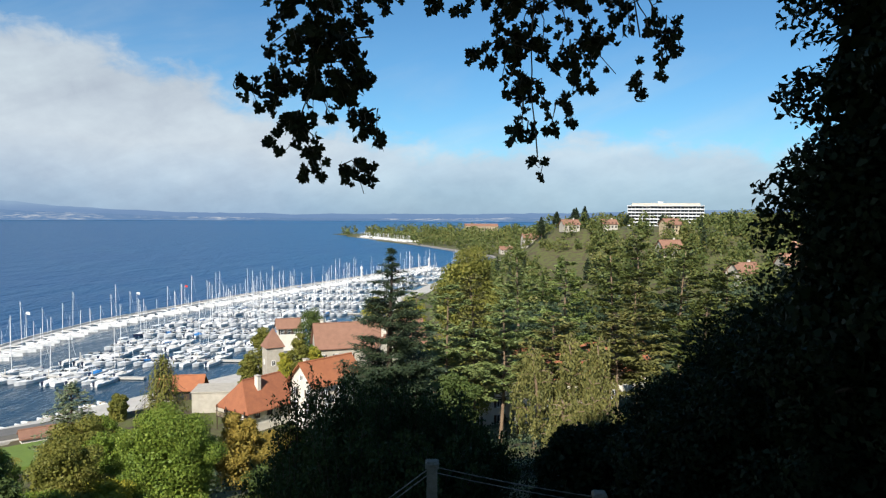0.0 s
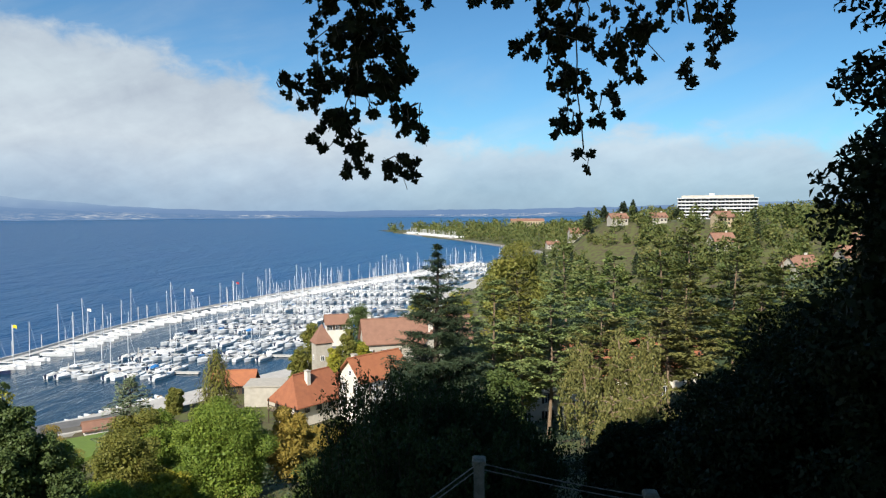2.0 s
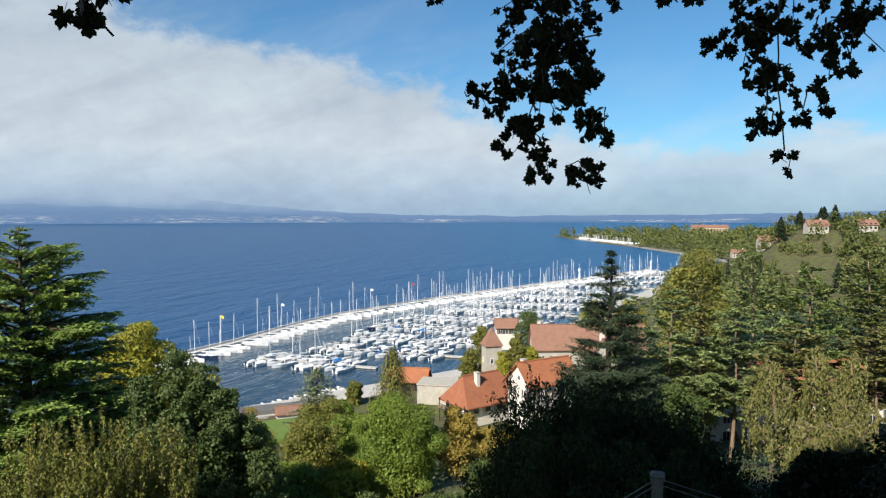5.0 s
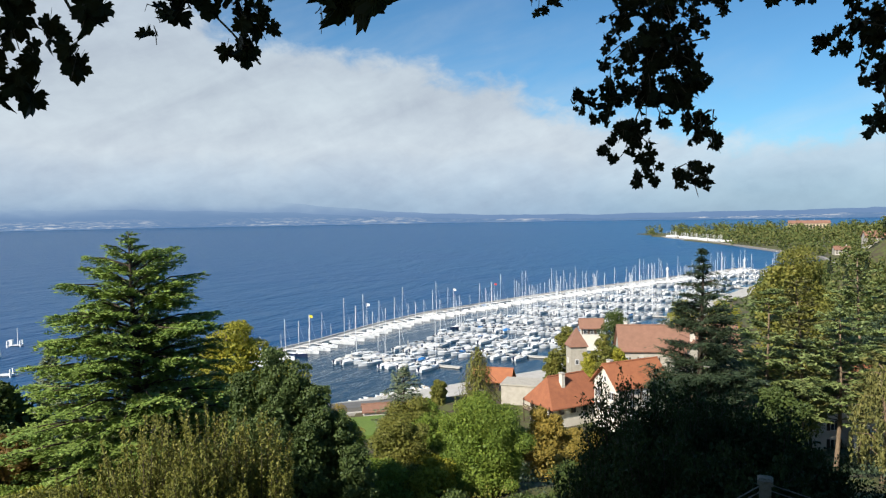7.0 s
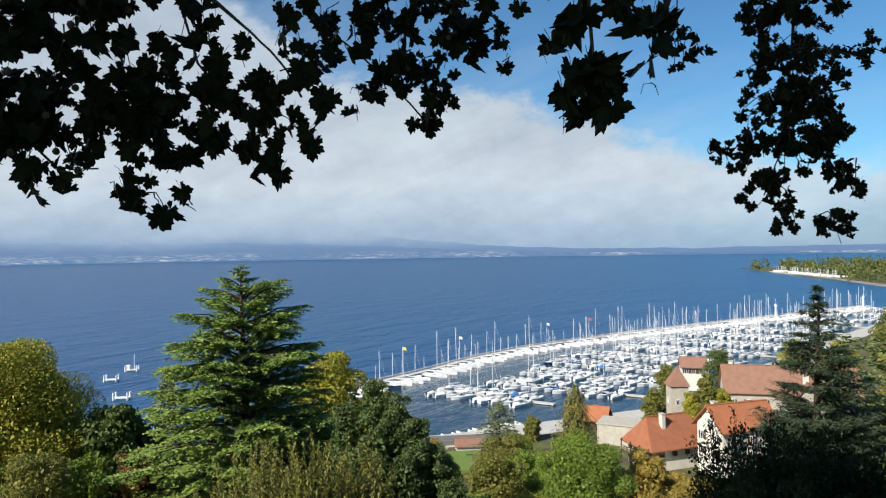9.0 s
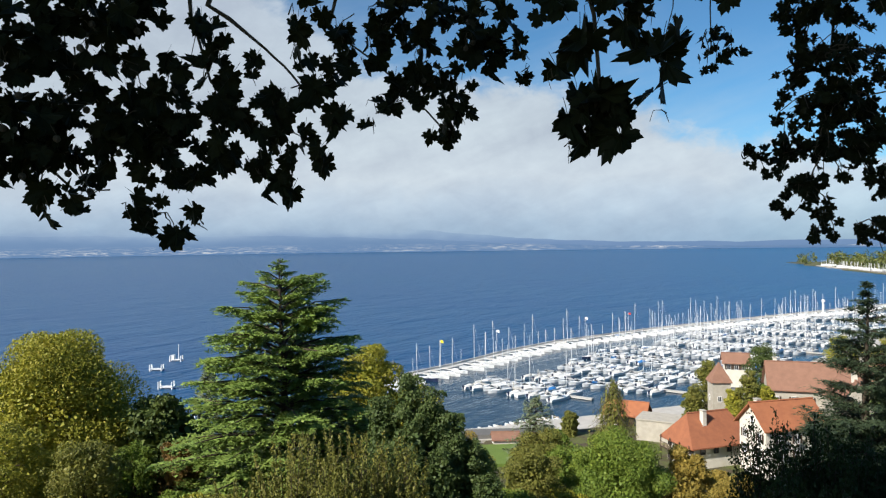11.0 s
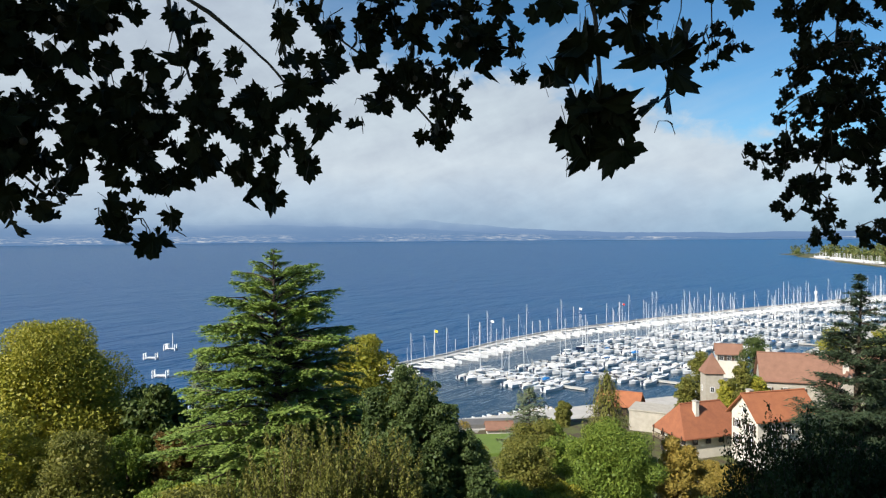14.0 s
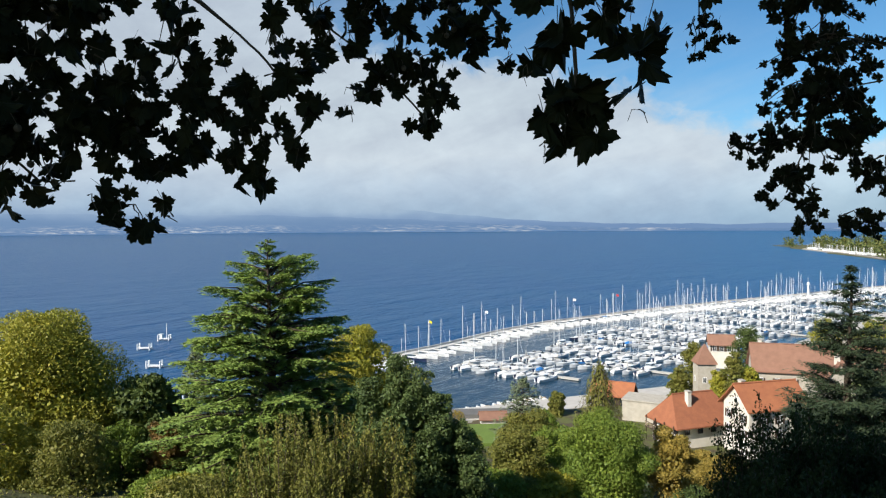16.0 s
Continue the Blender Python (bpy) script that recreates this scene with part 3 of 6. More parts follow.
def fan(root, mid, end, side, out, width, step, dense, sag, cs, al, nr):
    """Needled twigs in a flat feathered fan along a bent bough."""
    reach = float(np.linalg.norm(end - root))
    twigs = max(7, int(reach * step))
    for k in range(twigs):
        a = 0.22 + 0.80 * (k + rng.random()) / twigs
        p0 = (1 - a) ** 2 * root + 2 * a * (1 - a) * mid + a * a * end
        ln = (0.16 + 0.30 * math.sin(math.pi * min(1, a) ** 0.9)) * min(reach, 5.0) * width * rng.uniform(0.55, 1.15)
        sg = 1 if k % 2 else -1
        d = unit(out * rng.uniform(0.55, 1.1) + side * sg * rng.uniform(0.5, 1.0) + np.array([0, 0, rng.uniform(-0.16, 0.12)]))
        m = max(5, int(ln * dense))
        u = rng.uniform(0.0, 1.0, m)
        cs.append(p0 + d * (u * ln)[:, None] - np.array([0, 0, sag]) * (u * u * ln)[:, None] + rng.normal(0, 1, (m, 3)) * np.array([0.10, 0.10, 0.04]))
        al.append(d + rng.normal(0, 0.5, (m, 3)) * np.array([1, 1, 0.4]) + np.array([0, 0, 0.12]))
        nr.append(rng.normal(0, 0.32, (m, 3)) + np.array([0, 0, 1.0]))


def pine(x, y, top, radius, mat, label, bare=0.32, tiers=12, per=7):
    """A pine: bare trunk below, crooked rising boughs that end in flat sprays of needles."""
    z = ground_at(x, y)
    h = max(top - z, 3.0)
    ob = thing("pine_tree", x, y, z, rng.uniform(0, 360), label, "tree", "pines on the slope")
    g = 0.010 * h + 0.04
    lean = rng.normal(0, 0.02, 2) * h
    spine = lambda t: np.array([lean[0] * t + 0.012 * h * math.sin(4 * t), lean[1] * t + 0.012 * h * math.sin(5 * t + 1), h * t])
    part("trunk", Shape().tube([spine(t) - np.array([0, 0, 0.4]) for t in np.linspace(0, 0.97, 9)], [g * (1.08 - t) + 0.02 for t in np.linspace(0, 0.97, 9)], 8), PALE_BARK, ob, smooth=True)
    cs, al, nr, wood = [], [], [], Shape()
    for i in range(tiers):
        t = bare + (1 - bare) * (i + rng.uniform(0.1, 0.6)) / tiers
        prof = 0.14 + 0.9 * (1 - (t - bare) / (1 - bare)) ** 0.62
        if i < 2:
            prof *= 0.7
        for j in range(per):
            if rng.random() < 0.14:
                continue
            q = 2 * math.pi * (j + rng.uniform(-0.4, 0.4)) / per + i * 2.0
            reach = radius * prof * rng.choice([0.55, 0.75, 0.9, 1.05])
            out, side = np.array([math.cos(q), math.sin(q), 0]), np.array([-math.sin(q), math.cos(q), 0])
            root = spine(t) + np.array([0, 0, rng.uniform(-0.3, 0.3)])
            mid = root + out * reach * 0.55 + np.array([0, 0, reach * rng.uniform(-0.02, 0.12)])
            end = root + out * reach + np.array([0, 0, reach * rng.uniform(0.1, 0.38)])
            wood.tube([root, mid, end], [0.035 + 0.008 * reach, 0.03, 0.012], 4)
            fan(root, mid, end, side, out, 1.1, 5.0, 15, -0.05, cs, al, nr)
    part("bough_frame", wood, BARK, ob)["kind"] = "stuff"
    c, al, nr = np.concatenate(cs), np.concatenate(al), np.concatenate(nr)
    ln = 0.42 * rng.uniform(0.6, 1.4, len(c))
    part("needles", quads("needles", leaves(c, al, nr, ln, ln * 0.42, 0.12), mat), mat, ob)
    return ob


def plated_conifer(name, x, y, top, radius, power, mat, label, tiers, per, tuft, flat, rise, droop, size, cards=24, gaps=0.12, lean=0.0):
    """A broad conifer whose boughs carry level, ragged plates of foliage."""
    z = ground_at(x, y)
    h = max(top - z, 3.0)
    ob = thing(name, x, y, z, rng.uniform(0, 360), label, "tree")
    g = 0.02 * h + 0.08
    part("trunk", Shape().tube([(lean * t * t, 0.008 * h * math.sin(4 * t), h * t - 0.4) for t in np.linspace(0, 0.985, 9)], [g * (1.04 - t) + 0.02 for t in np.linspace(0, 0.985, 9)], 8), BARK, ob, smooth=True)
    cs, al, wood = [], [], Shape()
    for i in range(tiers):
        t = 0.06 + 0.93 * (i + 0.5) / tiers
        prof = (1 - t) ** power * min(1.0, 0.15 + (1 - t) * h / 2.4)
        for j in range(per if t < 0.85 else per - 2):
            if rng.random() < gaps:
                continue
            q = 2 * math.pi * (j + rng.uniform(-0.35, 0.35)) / per + i * 1.3
            reach = radius * prof * min(1.15, max(0.35, rng.normal(0.86, 0.2)))
            sway = rng.normal(0, 0.09)
            out, side = np.array([math.cos(q), math.sin(q), 0]), np.array([-math.sin(q), math.cos(q), 0])
            root = np.array([lean * t * t, 0, h * t + rng.uniform(-0.55, 0.55)])
            mid = root + out * reach * 0.55 + np.array([0, 0, (rise + sway) * reach])
            end = root + out * reach + np.array([0, 0, (rise - droop + 1.6 * sway) * reach])
            wood.tube([root, mid, end], [0.03 + 0.01 * reach, 0.025 + 0.005 * reach, 0.012], 4)
            k = max(2, int(reach / (tuft * 0.62)))
            for a in np.linspace(0.25, 1.0, k):
                base = (1 - a) ** 2 * root + 2 * a * (1 - a) * mid + a * a * end
                for sd in ((-1, 0, 1) if 0.3 < a < 0.97 and reach > 2.0 else (0,)):
                    w = tuft * (0.55 + 0.45 * prof) * rng.uniform(0.6, 1.15)
                    c = base + side * sd * reach * 0.22 * (1.15 - abs(a - 0.6)) * rng.uniform(0.5, 1.2) - np.array([0, 0, abs(sd) * 0.12 * reach * rng.uniform(0.2, 1)])
                    m = int(cards * rng.uniform(0.7, 1.2))
                    d = rng.normal(size=(m, 3)) * np.array([0.42, 0.42, 0.42 * flat]) * w
                    cs.append(c + d)
                    al.append(unit(d * np.array([1, 1, 0.3])) + out * 0.7 + np.array([0, 0, -0.1]) + rng.normal(0, 0.25, (m, 3)))
    part("bough_frame", wood, BARK, ob)["kind"] = "stuff"
    c, al = np.concatenate(cs), np.concatenate(al)
    n = len(c)
    ln = size * rng.uniform(0.6, 1.4, n)
    part("needles", quads("needles", leaves(c, al, rng.normal(0, 0.4, (n, 3)) + np.array([0, 0, 1]), ln, ln * 0.24, 0.1), mat), mat, ob)
    return ob


def cedar(x, y, top, radius, mat, label, tiers=25, per=8):
    """A cedar: level boughs, each a flat feathered fan of needled twigs, with dark gaps between the tiers."""
    z = ground_at(x, y)
    h = max(top - z, 3.0)
    ob = thing("cedar_tree", x, y, z, 0, label, "tree")
    g = 0.02 * h + 0.08
    part("trunk", Shape().tube([(0.1 * math.sin(4 * t), 0.1 * math.sin(5 * t), h * t - 0.4) for t in np.linspace(0, 1, 9)], [g * (1.03 - t) + 0.02 for t in np.linspace(0, 1, 9)], 8), BARK, ob, smooth=True)
    cs, al, nr, wood = [], [], [], Shape()
    for i in range(tiers):
        t = 0.08 + 0.90 * (i + 0.4) / tiers
        prof = min(1.0, 1.15 * (1 - t) ** 0.62) * min(1.0, 0.12 + (1 - t) * h / 3.0)
        for j in range(per if t < 0.8 else per - 1):
            if rng.random() < 0.10:
                continue
            q = 2 * math.pi * (j + rng.uniform(-0.38, 0.38)) / per + i * 2.1
            reach = radius * prof * rng.choice([0.6, 0.78, 0.9, 1.0, 1.12]) * rng.uniform(0.92, 1.05)
            lift = (0.06 + 0.26 * t + rng.normal(0, 0.06)) * reach
            out, side = np.array([math.cos(q), math.sin(q), 0]), np.array([-math.sin(q), math.cos(q), 0])
            root = np.array([0, 0, h * t + rng.uniform(-0.4, 0.4)])
            mid = root + out * reach * 0.55 + np.array([0, 0, lift])
            end = root + out * reach + np.array([0, 0, lift * (0.75 + 0.5 * t)])
            wood.tube([root, mid, end], [0.03 + 0.012 * reach, 0.025 + 0.006 * reach, 0.012], 5)
            fan(root, mid, end, side, out, 1.0, 7.5, 20, 0.13, cs, al, nr)
    part("bough_frame", wood, BARK, ob)["kind"] = "stuff"
    c, al, nr = np.concatenate(cs), np.concatenate(al), np.concatenate(nr)
    n = len(c)
    ln = 0.29 * rng.uniform(0.6, 1.4, n)
    part("needles", quads("needles", leaves(c, al, nr, ln, ln * 0.42, 0.1), mat), mat, ob)
    return ob


def weeping_tree(x, y, top, radius, mat, label):
    """A slender trunk with uneven rising limbs from which leafy strands hang straight down."""
    z = ground_at(x, y)
    h = max(top - z, 3.0)
    ob = thing("weeping_cedar", x, y, z, 0, label, "tree", "weeping trees below the bank")
    part("trunk", Shape().tube([(0.25 * math.sin(4 * t), 0.2 * math.sin(5 * t), h * t - 0.4) for t in np.linspace(0, 0.96, 8)], [0.15 * (1.05 - t) + 0.02 for t in np.linspace(0, 0.96, 8)], 7), PALE_BARK, ob, smooth=True)
    wood, cs = Shape(), []
    for i in range(20):
        t = 0.12 + 0.86 * (i + rng.random()) / 20
        q = i * 2.4 + rng.uniform(-0.5, 0.5)
        reach = radius * rng.uniform(0.45, 1.1) * (1.1 - 0.8 * (t - 0.20) / 0.78)
        root = np.array([0, 0, h * t])
        end = root + np.array([math.cos(q) * reach, math.sin(q) * reach, reach * rng.uniform(0.05, 0.5)])
        wood.tube([root, (root + end) / 2 + np.array([0, 0, 0.15 * reach]), end], [0.05, 0.035, 0.012], 4)
        for k in range(int(6 + 5 * reach)):
            u = rng.uniform(0.2, 1.05)
            p = root + (end - root) * u + rng.normal(0, 0.14, 3) + np.array([0, 0, 0.3 * reach * u * (1 - u)])
            drop = rng.uniform(0.5, 2.6) * min(1.0, 0.4 + t * h / 12)
            m = int(drop * 20)
            v = rng.random(m)
            cs.append(p + np.stack([rng.normal(0, 0.05, m), rng.normal(0, 0.05, m), -drop * v], 1))
    part("limb_frame", wood, PALE_BARK, ob)["kind"] = "stuff"
    c = np.concatenate(cs)
    n = len(c)
    ln = 0.22 * rng.uniform(0.6, 1.4, n)
    part("foliage", quads("foliage", leaves(c, rng.normal(0, 0.35, (n, 3)) + np.array([0, 0, -1]), rng.normal(size=(n, 3)) + np.array([0, -0.5, 0.6]), ln, ln * 0.36), mat), mat, ob)
    return ob


def thicket(x, y, top, radius, mat, label, shoots=80, per=190, name="hornbeam", group="upright hornbeams on the slope", size=0.115, bush=0.16):
    """Many upright shoots from one stool, leafy to the tip."""
    z = ground_at(x, y)
    h = max(top - z, 2.0)
    ob = thing(name, x, y, z, 0, label, "tree", group)
    wood, cs = Shape(), []
    for i in range(shoots):
        q, w = rng.uniform(0, 2 * np.pi), math.sqrt(rng.random())
        root = np.array([math.cos(q) * w * radius * 0.35, math.sin(q) * w * radius * 0.35, -0.2])
        end = np.array([math.cos(q) * w * radius, math.sin(q) * w * radius, h * rng.uniform(0.62, 1.06) * (1 - 0.2 * w * w)])
        wood.tube([root, (root + end) / 2 + rng.normal(0, 0.1, 3), end], [0.035, 0.022, 0.006], 4)
        t = rng.uniform(0.3, 1.0, per)
        cs.append(root + (end - root) * t[:, None] + rng.normal(0, 1, (per, 3)) * np.array([bush, bush, bush / 2]) * (1.3 - 1.05 * t)[:, None])
    part("shoot_frame", wood, BARK, ob)["kind"] = "stuff"
    c = np.concatenate(cs)
    n = len(c)
    ln = size * rng.uniform(0.6, 1.4, n)
    part("foliage", quads("foliage", leaves(c, rng.normal(0, 0.5, (n, 3)) + np.array([0, 0, 0.9]), rng.normal(size=(n, 3)), ln, ln * 0.55), mat), mat, ob)
    return ob


# ---- trees on the slope ----
SHADED = [(-5.5, 20.8, 36.2, 1.1), (-4.8, 20.4, 38.3, 1.2), (-4.3, 20.1, 40.3, 1.3), (-3.8, 19.7, 40.6, 1.6), (-2.9, 19.9, 40.6, 1.7), (-2.1, 20.0, 40.4, 1.7), (-1.2, 20.0, 40.0, 1.6),
          (-0.3, 20.1, 39.8, 1.5), (0.5, 19.1, 39.0, 1.4), (-2.3, 15.9, 40.1, 1.6), (-0.7, 15.6, 39.8, 1.5), (-3.9, 16.6, 39.0, 1.5)]
BANK = [(3.1, 16.8, 36.4, 1.3), (4.1, 17.1, 37.7, 1.5), (5.2, 17.9, 38.7, 1.8), (6.3, 19.1, 39.9, 2.2), (7.7, 20.7, 40.3, 2.4), (9.2, 22.3, 41.1, 2.6), (10.2, 21.8, 42.2, 3.0),
        (4.8, 13.2, 40.6, 1.9), (5.7, 12.9, 41.8, 2.2), (6.7, 13.5, 42.6, 2.4), (7.8, 15.2, 43.7, 2.8), (16.5, 33.0, 38.2, 3.2), (23.0, 45.0, 37.0, 3.4), (28.0, 45.0, 40.0, 4.0), (33.0, 52.0, 40.6, 4.0)]


def build_slope_trees():
    cedar(-38.9, 31.6, 44.7, 7.7, CEDAR_LEAF, "tall green cedar with layered spreading boughs on the slope")
    broad_tree("yellowing_tree", -58.6, 61.5, 33.8, 6.6, YELLOW_LEAF, "round yellow-green tree beside the harbour shore", 60000, 40, 0.26, 0.0)
    broad_tree("yellowing_tree", -57.4, 24.2, 38.2, 8.2, YELLOW_LEAF, "large round tree turning yellow on the slope", 110000, 70, 0.19, 0.02)
    broad_tree("dark_green_tree", -50.5, 29.0, 33.6, 3.6, HOLM_LEAF, "dark green round tree beside a yellowing tree", 9000, 30, 0.42, 0.15)
    for x, y, top, rad in ((-23.1, 26.9, 38.8, 1.7), (-22.1, 27.5, 38.0, 1.6), (-24.3, 26.1, 37.5, 1.6), (-21.2, 28.1, 36.8, 1.5), (-20.4, 28.7, 35.3, 1.4), (-22.5, 25.9, 36.7, 1.7), (-21.1, 26.7, 35.1, 1.6), (-19.5, 28.5, 33.5, 1.4)):
        broad_tree("evergreen_tree", x, y, top, rad, EVERGREEN_LEAF, "dense dark green evergreen tree on the slope", 17000, 46, 0.13, 0.0)
    for x, y, top, rad in ((-23.6, 19.4, 37.0, 2.2), (-21.6, 21.0, 37.4, 2.1), (-20.2, 22.2, 36.6, 1.6), (-25.4, 17.8, 35.0, 1.9), (-20.6, 19.4, 35.8, 1.8)):
        thicket(x, y, top, rad, OLIVE_LEAF, "brownish olive upright hornbeam with many shoots", 74, 230)
    broad_tree("maple_tree", -18.1, 42.6, 32.5, 3.7, GREEN_LEAF, "fresh green maple lit by the sun below the terrace", 90000, 64, 0.115, 0.05)
    broad_tree("olive_tree", -25.4, 45.6, 30.9, 3.2, OLIVE_LEAF, "olive green feathery tree beside a maple", 26000, 40, 0.15, 0.0)
    broad_tree("olive_tree", -22.6, 38.6, 31.6, 2.6, OLIVE_LEAF, "olive green feathery tree beside a maple", 26000, 36, 0.13, 0.0)
    broad_tree("golden_tree", -52.5, 63.0, 28.5, 5.0, YELLOW_LEAF, "round golden tree below the cedar", 14000, 34, 0.30, 0.0)
    conifer("larch", -21.8, 50.4, 34.6, 2.8, OLIVE_LEAF, "slender yellowish larch with a drooping top", whorls=34, per=8, sprays=70, droop=0.5, up=0.2, size=0.24, hang=0.9, taper=0.42, gaps=0.2)
    conifer("blue_spruce", -26.7, 46.8, 33.1, 3.4, SPRUCE_LEAF, "sparse blue-green spruce on the slope", whorls=26, per=8, sprays=80, droop=0.1, up=0.15, size=0.28, taper=0.5, gaps=0.25)
    broad_tree("gold_shrub", -18.4, 57.5, 27.8, 2.6, GOLD_LEAF, "small tree with golden autumn leaves", 18000, 26, 0.18, 0.05)
    broad_tree("rust_shrub", -44.6, 26.8, 32.0, 1.9, RUST_LEAF, "small tree with rust and golden autumn leaves", 7000, 24, 0.22, 0.0)
    conifer("blue_spruce", -50.0, 33.0, 36.0, 3.6, SPRUCE_LEAF, "pale blue-green spruce behind the cedar", whorls=24, per=8, sprays=70, droop=0.1, up=0.12, size=0.42, taper=0.75, gaps=0.15)
    plated_conifer("fir_tree", -5.4, 59.5, 41.9, 6.8, 0.78, FIR_LEAF, "dark fir with ragged boughs standing above the roofs", 27, 8, 0.85, 0.40, 0.22, -0.02, 0.34, 46, 0.20)
    broad_tree("chestnut_tree", 1.9, 95.0, 41.0, 6.6, OLIVE_LEAF, "broad round chestnut tree with olive green crown", 44000, 50, 0.25, 0.2)
    for x, y, top, rad, m in ((-0.3, 70, 37.9, 4.3, PINE_GREY), (8.3, 84.6, 40.9, 4.7, PINE_GREY), (12.8, 74, 40.3, 4.1, PINE_LEAF), (18.2, 78, 41.7, 4.3, PINE_SHADE),
                              (22.8, 82, 43.0, 4.7, PINE_SHADE), (25.5, 76, 42.1, 4.3, PINE_SHADE), (28.0, 70, 40.7, 4.3, PINE_SHADE), (4.8, 66, 36.8, 4.1, PINE_GREY),
                              (18.0, 66, 38.6, 3.9, PINE_WARM), (33.0, 66, 40.2, 4.5, PINE_SHADE), (9.5, 62, 36.0, 3.9, PINE_WARM), (37.0, 72, 42.0, 4.7, PINE_SHADE),
                              (2.8, 78, 38.6, 4.1, PINE_WARM), (14.2, 58.3, 36.5, 3.5, PINE_WARM), (22.5, 60, 38.0, 3.7, PINE_SHADE), (-3.6, 76, 36.6, 3.9, PINE_GREY)):
        pine(x, y, top, rad, m, "tall pine with a bare lower trunk among other pines")
    for x, y, top, rad in ((5.6, 45.6, 36.3, 2.3), (8.2, 46.5, 36.9, 2.2), (10.6, 48.8, 36.4, 2.1), (6.4, 38.5, 33.2, 1.6), (8.9, 43.0, 34.4, 1.6), (7.6, 36.0, 31.6, 1.5)):
        weeping_tree(x, y, top, rad, PINE_WARM, "weeping yellowish conifer with hanging twigs")
    # dark holm leaves stand in for the shade this tree is in
    broad_tree("shaded_tree", 0.2, 50.0, 33.4, 2.2, HOLM_LEAF, "small tree in the shade of pines, its leaves coloured dark for it", 14000, 26, 0.17, 0.2)
    # shaded growth near the terrace, its shade deepened by dark leaf colours
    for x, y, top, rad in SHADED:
        thicket(x, y, top, rad, SHADE_BUSH_LEAF, "dark green feathery bush in the shade below the terrace", 64, 240, "shade_bush", "shaded bushes below the terrace", 0.10, 0.30)
    # the bank's deep shade sits in these near-black leaves as well
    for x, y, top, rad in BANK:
        broad_tree("laurel_bush", x, y, top, rad, DEEP_SHADE_LEAF, "dark laurel bush in deep shade on the bank", 11000, 30, 0.12, 0.0)
    for x, y, top, rad, m, lab in ((-22.5, 36.0, 29.6, 2.8, GREEN_LEAF, "green shrub on the slope"), (-20.2, 38.2, 29.2, 2.6, YELLOW_LEAF, "low yellowing shrub on the slope"), (-30, 18.5, 32.8, 2.8, OLIVE_LEAF, "low olive green shrub on the slope"), (-34, 21.5, 31.2, 2.6, YELLOW_LEAF, "low yellowing shrub on the slope"),
                                   (-44.0, 20.0, 33.0, 3.0, OLIVE_LEAF, "low olive green shrub on the slope"), (-38.0, 22.5, 30.2, 2.6, GREEN_LEAF, "green shrub under the cedar"),
                                   (-48.0, 17.0, 34.0, 3.2, YELLOW_LEAF, "low yellowing shrub on the slope"), (-25.0, 34.0, 30.6, 3.2, GREEN_LEAF, "green shrub on the slope"),
                                   (-11.0, 42.0, 27.6, 2.6, HOLM_LEAF, "dark green shrub on the slope"), (-32.0, 36.0, 30.0, 3.2, CEDAR_LEAF, "green shrub under the cedar"),
                                   (-13.5, 52.0, 27.2, 2.6, GOLD_LEAF, "golden shrub beside the path"), (-48.0, 68.0, 22.5, 3.6, GOLD_LEAF, "golden shrub near the shore"),
                                   (-55.0, 55.0, 26.0, 3.6, GOLD_LEAF, "golden tree near the shore"), (-25.5, 58.0, 25.2, 3.0, RUST_LEAF, "rust coloured shrub on the slope"),
                                   (-31.5, 45.0, 29.0, 2.6, GREEN_LEAF, "green shrub on the slope"), (-22.5, 44.5, 30.6, 3.0, GREEN_LEAF, "fresh green shrub on the slope"), (-28.0, 25.5, 32.2, 2.6, OLIVE_LEAF, "low olive green shrub on the slope"),
                                   (-46.5, 24.5, 31.6, 2.4, GREEN_LEAF, "green shrub on the slope"), (-54.0, 18.5, 33.4, 3.0, OLIVE_LEAF, "low olive green shrub on the slope"), (-58.0, 14.5, 35.0, 3.4, YELLOW_LEAF, "low yellowing shrub on the slope"),
                                   (-11.0, 33.0, 29.2, 2.4, HOLM_LEAF, "dark green shrub on the slope"), (-14.5, 30.5, 30.6, 2.6, HOLM_LEAF, "dark green shrub on the slope")):
        broad_tree("slope_shrub", x, y, top, rad, m, lab, 12000, 26, 0.14, 0.0, category="shrub")
    # between the houses
    for x, y, top, rad, m in ((-47.2, 168.0, 16.8, 4.0, OLIVE_LEAF), (-49.5, 164.0, 11.0, 3.2, OLIVE_LEAF), (-38.6, 157.0, 13.5, 3.0, YELLOW_LEAF), (-35.6, 157.0, 17.6, 3.4, OLIVE_LEAF), (-32.6, 158.0, 14.6, 3.0, YELLOW_LEAF), (-30.0, 163.0, 10.0, 3.8, OLIVE_LEAF), (-45.0, 215.0, 15.0, 6.5, HOLM_LEAF),
                              (-25.0, 222.0, 18.0, 7.0, YELLOW_LEAF), (-14.0, 235.0, 17.0, 7.0, YELLOW_LEAF), (-33.0, 122.0, 5.0, 2.4, GOLD_LEAF), (-28.0, 118.0, 6.5, 2.6, GOLD_LEAF), (-36.0, 167.0, 12.5, 4.6, GREEN_LEAF), (-26.0, 168.0, 10.0, 3.6, GREEN_LEAF),
                              (-70.0, 140.0, 7.0, 2.4, OLIVE_LEAF), (-62.0, 118.0, 9.0, 3.4, GREEN_LEAF)):
        broad_tree("garden_tree", x, y, top, rad, m, "leafy garden tree between the houses", 11000, 30, 0.32, 0.0)


build_slope_trees()


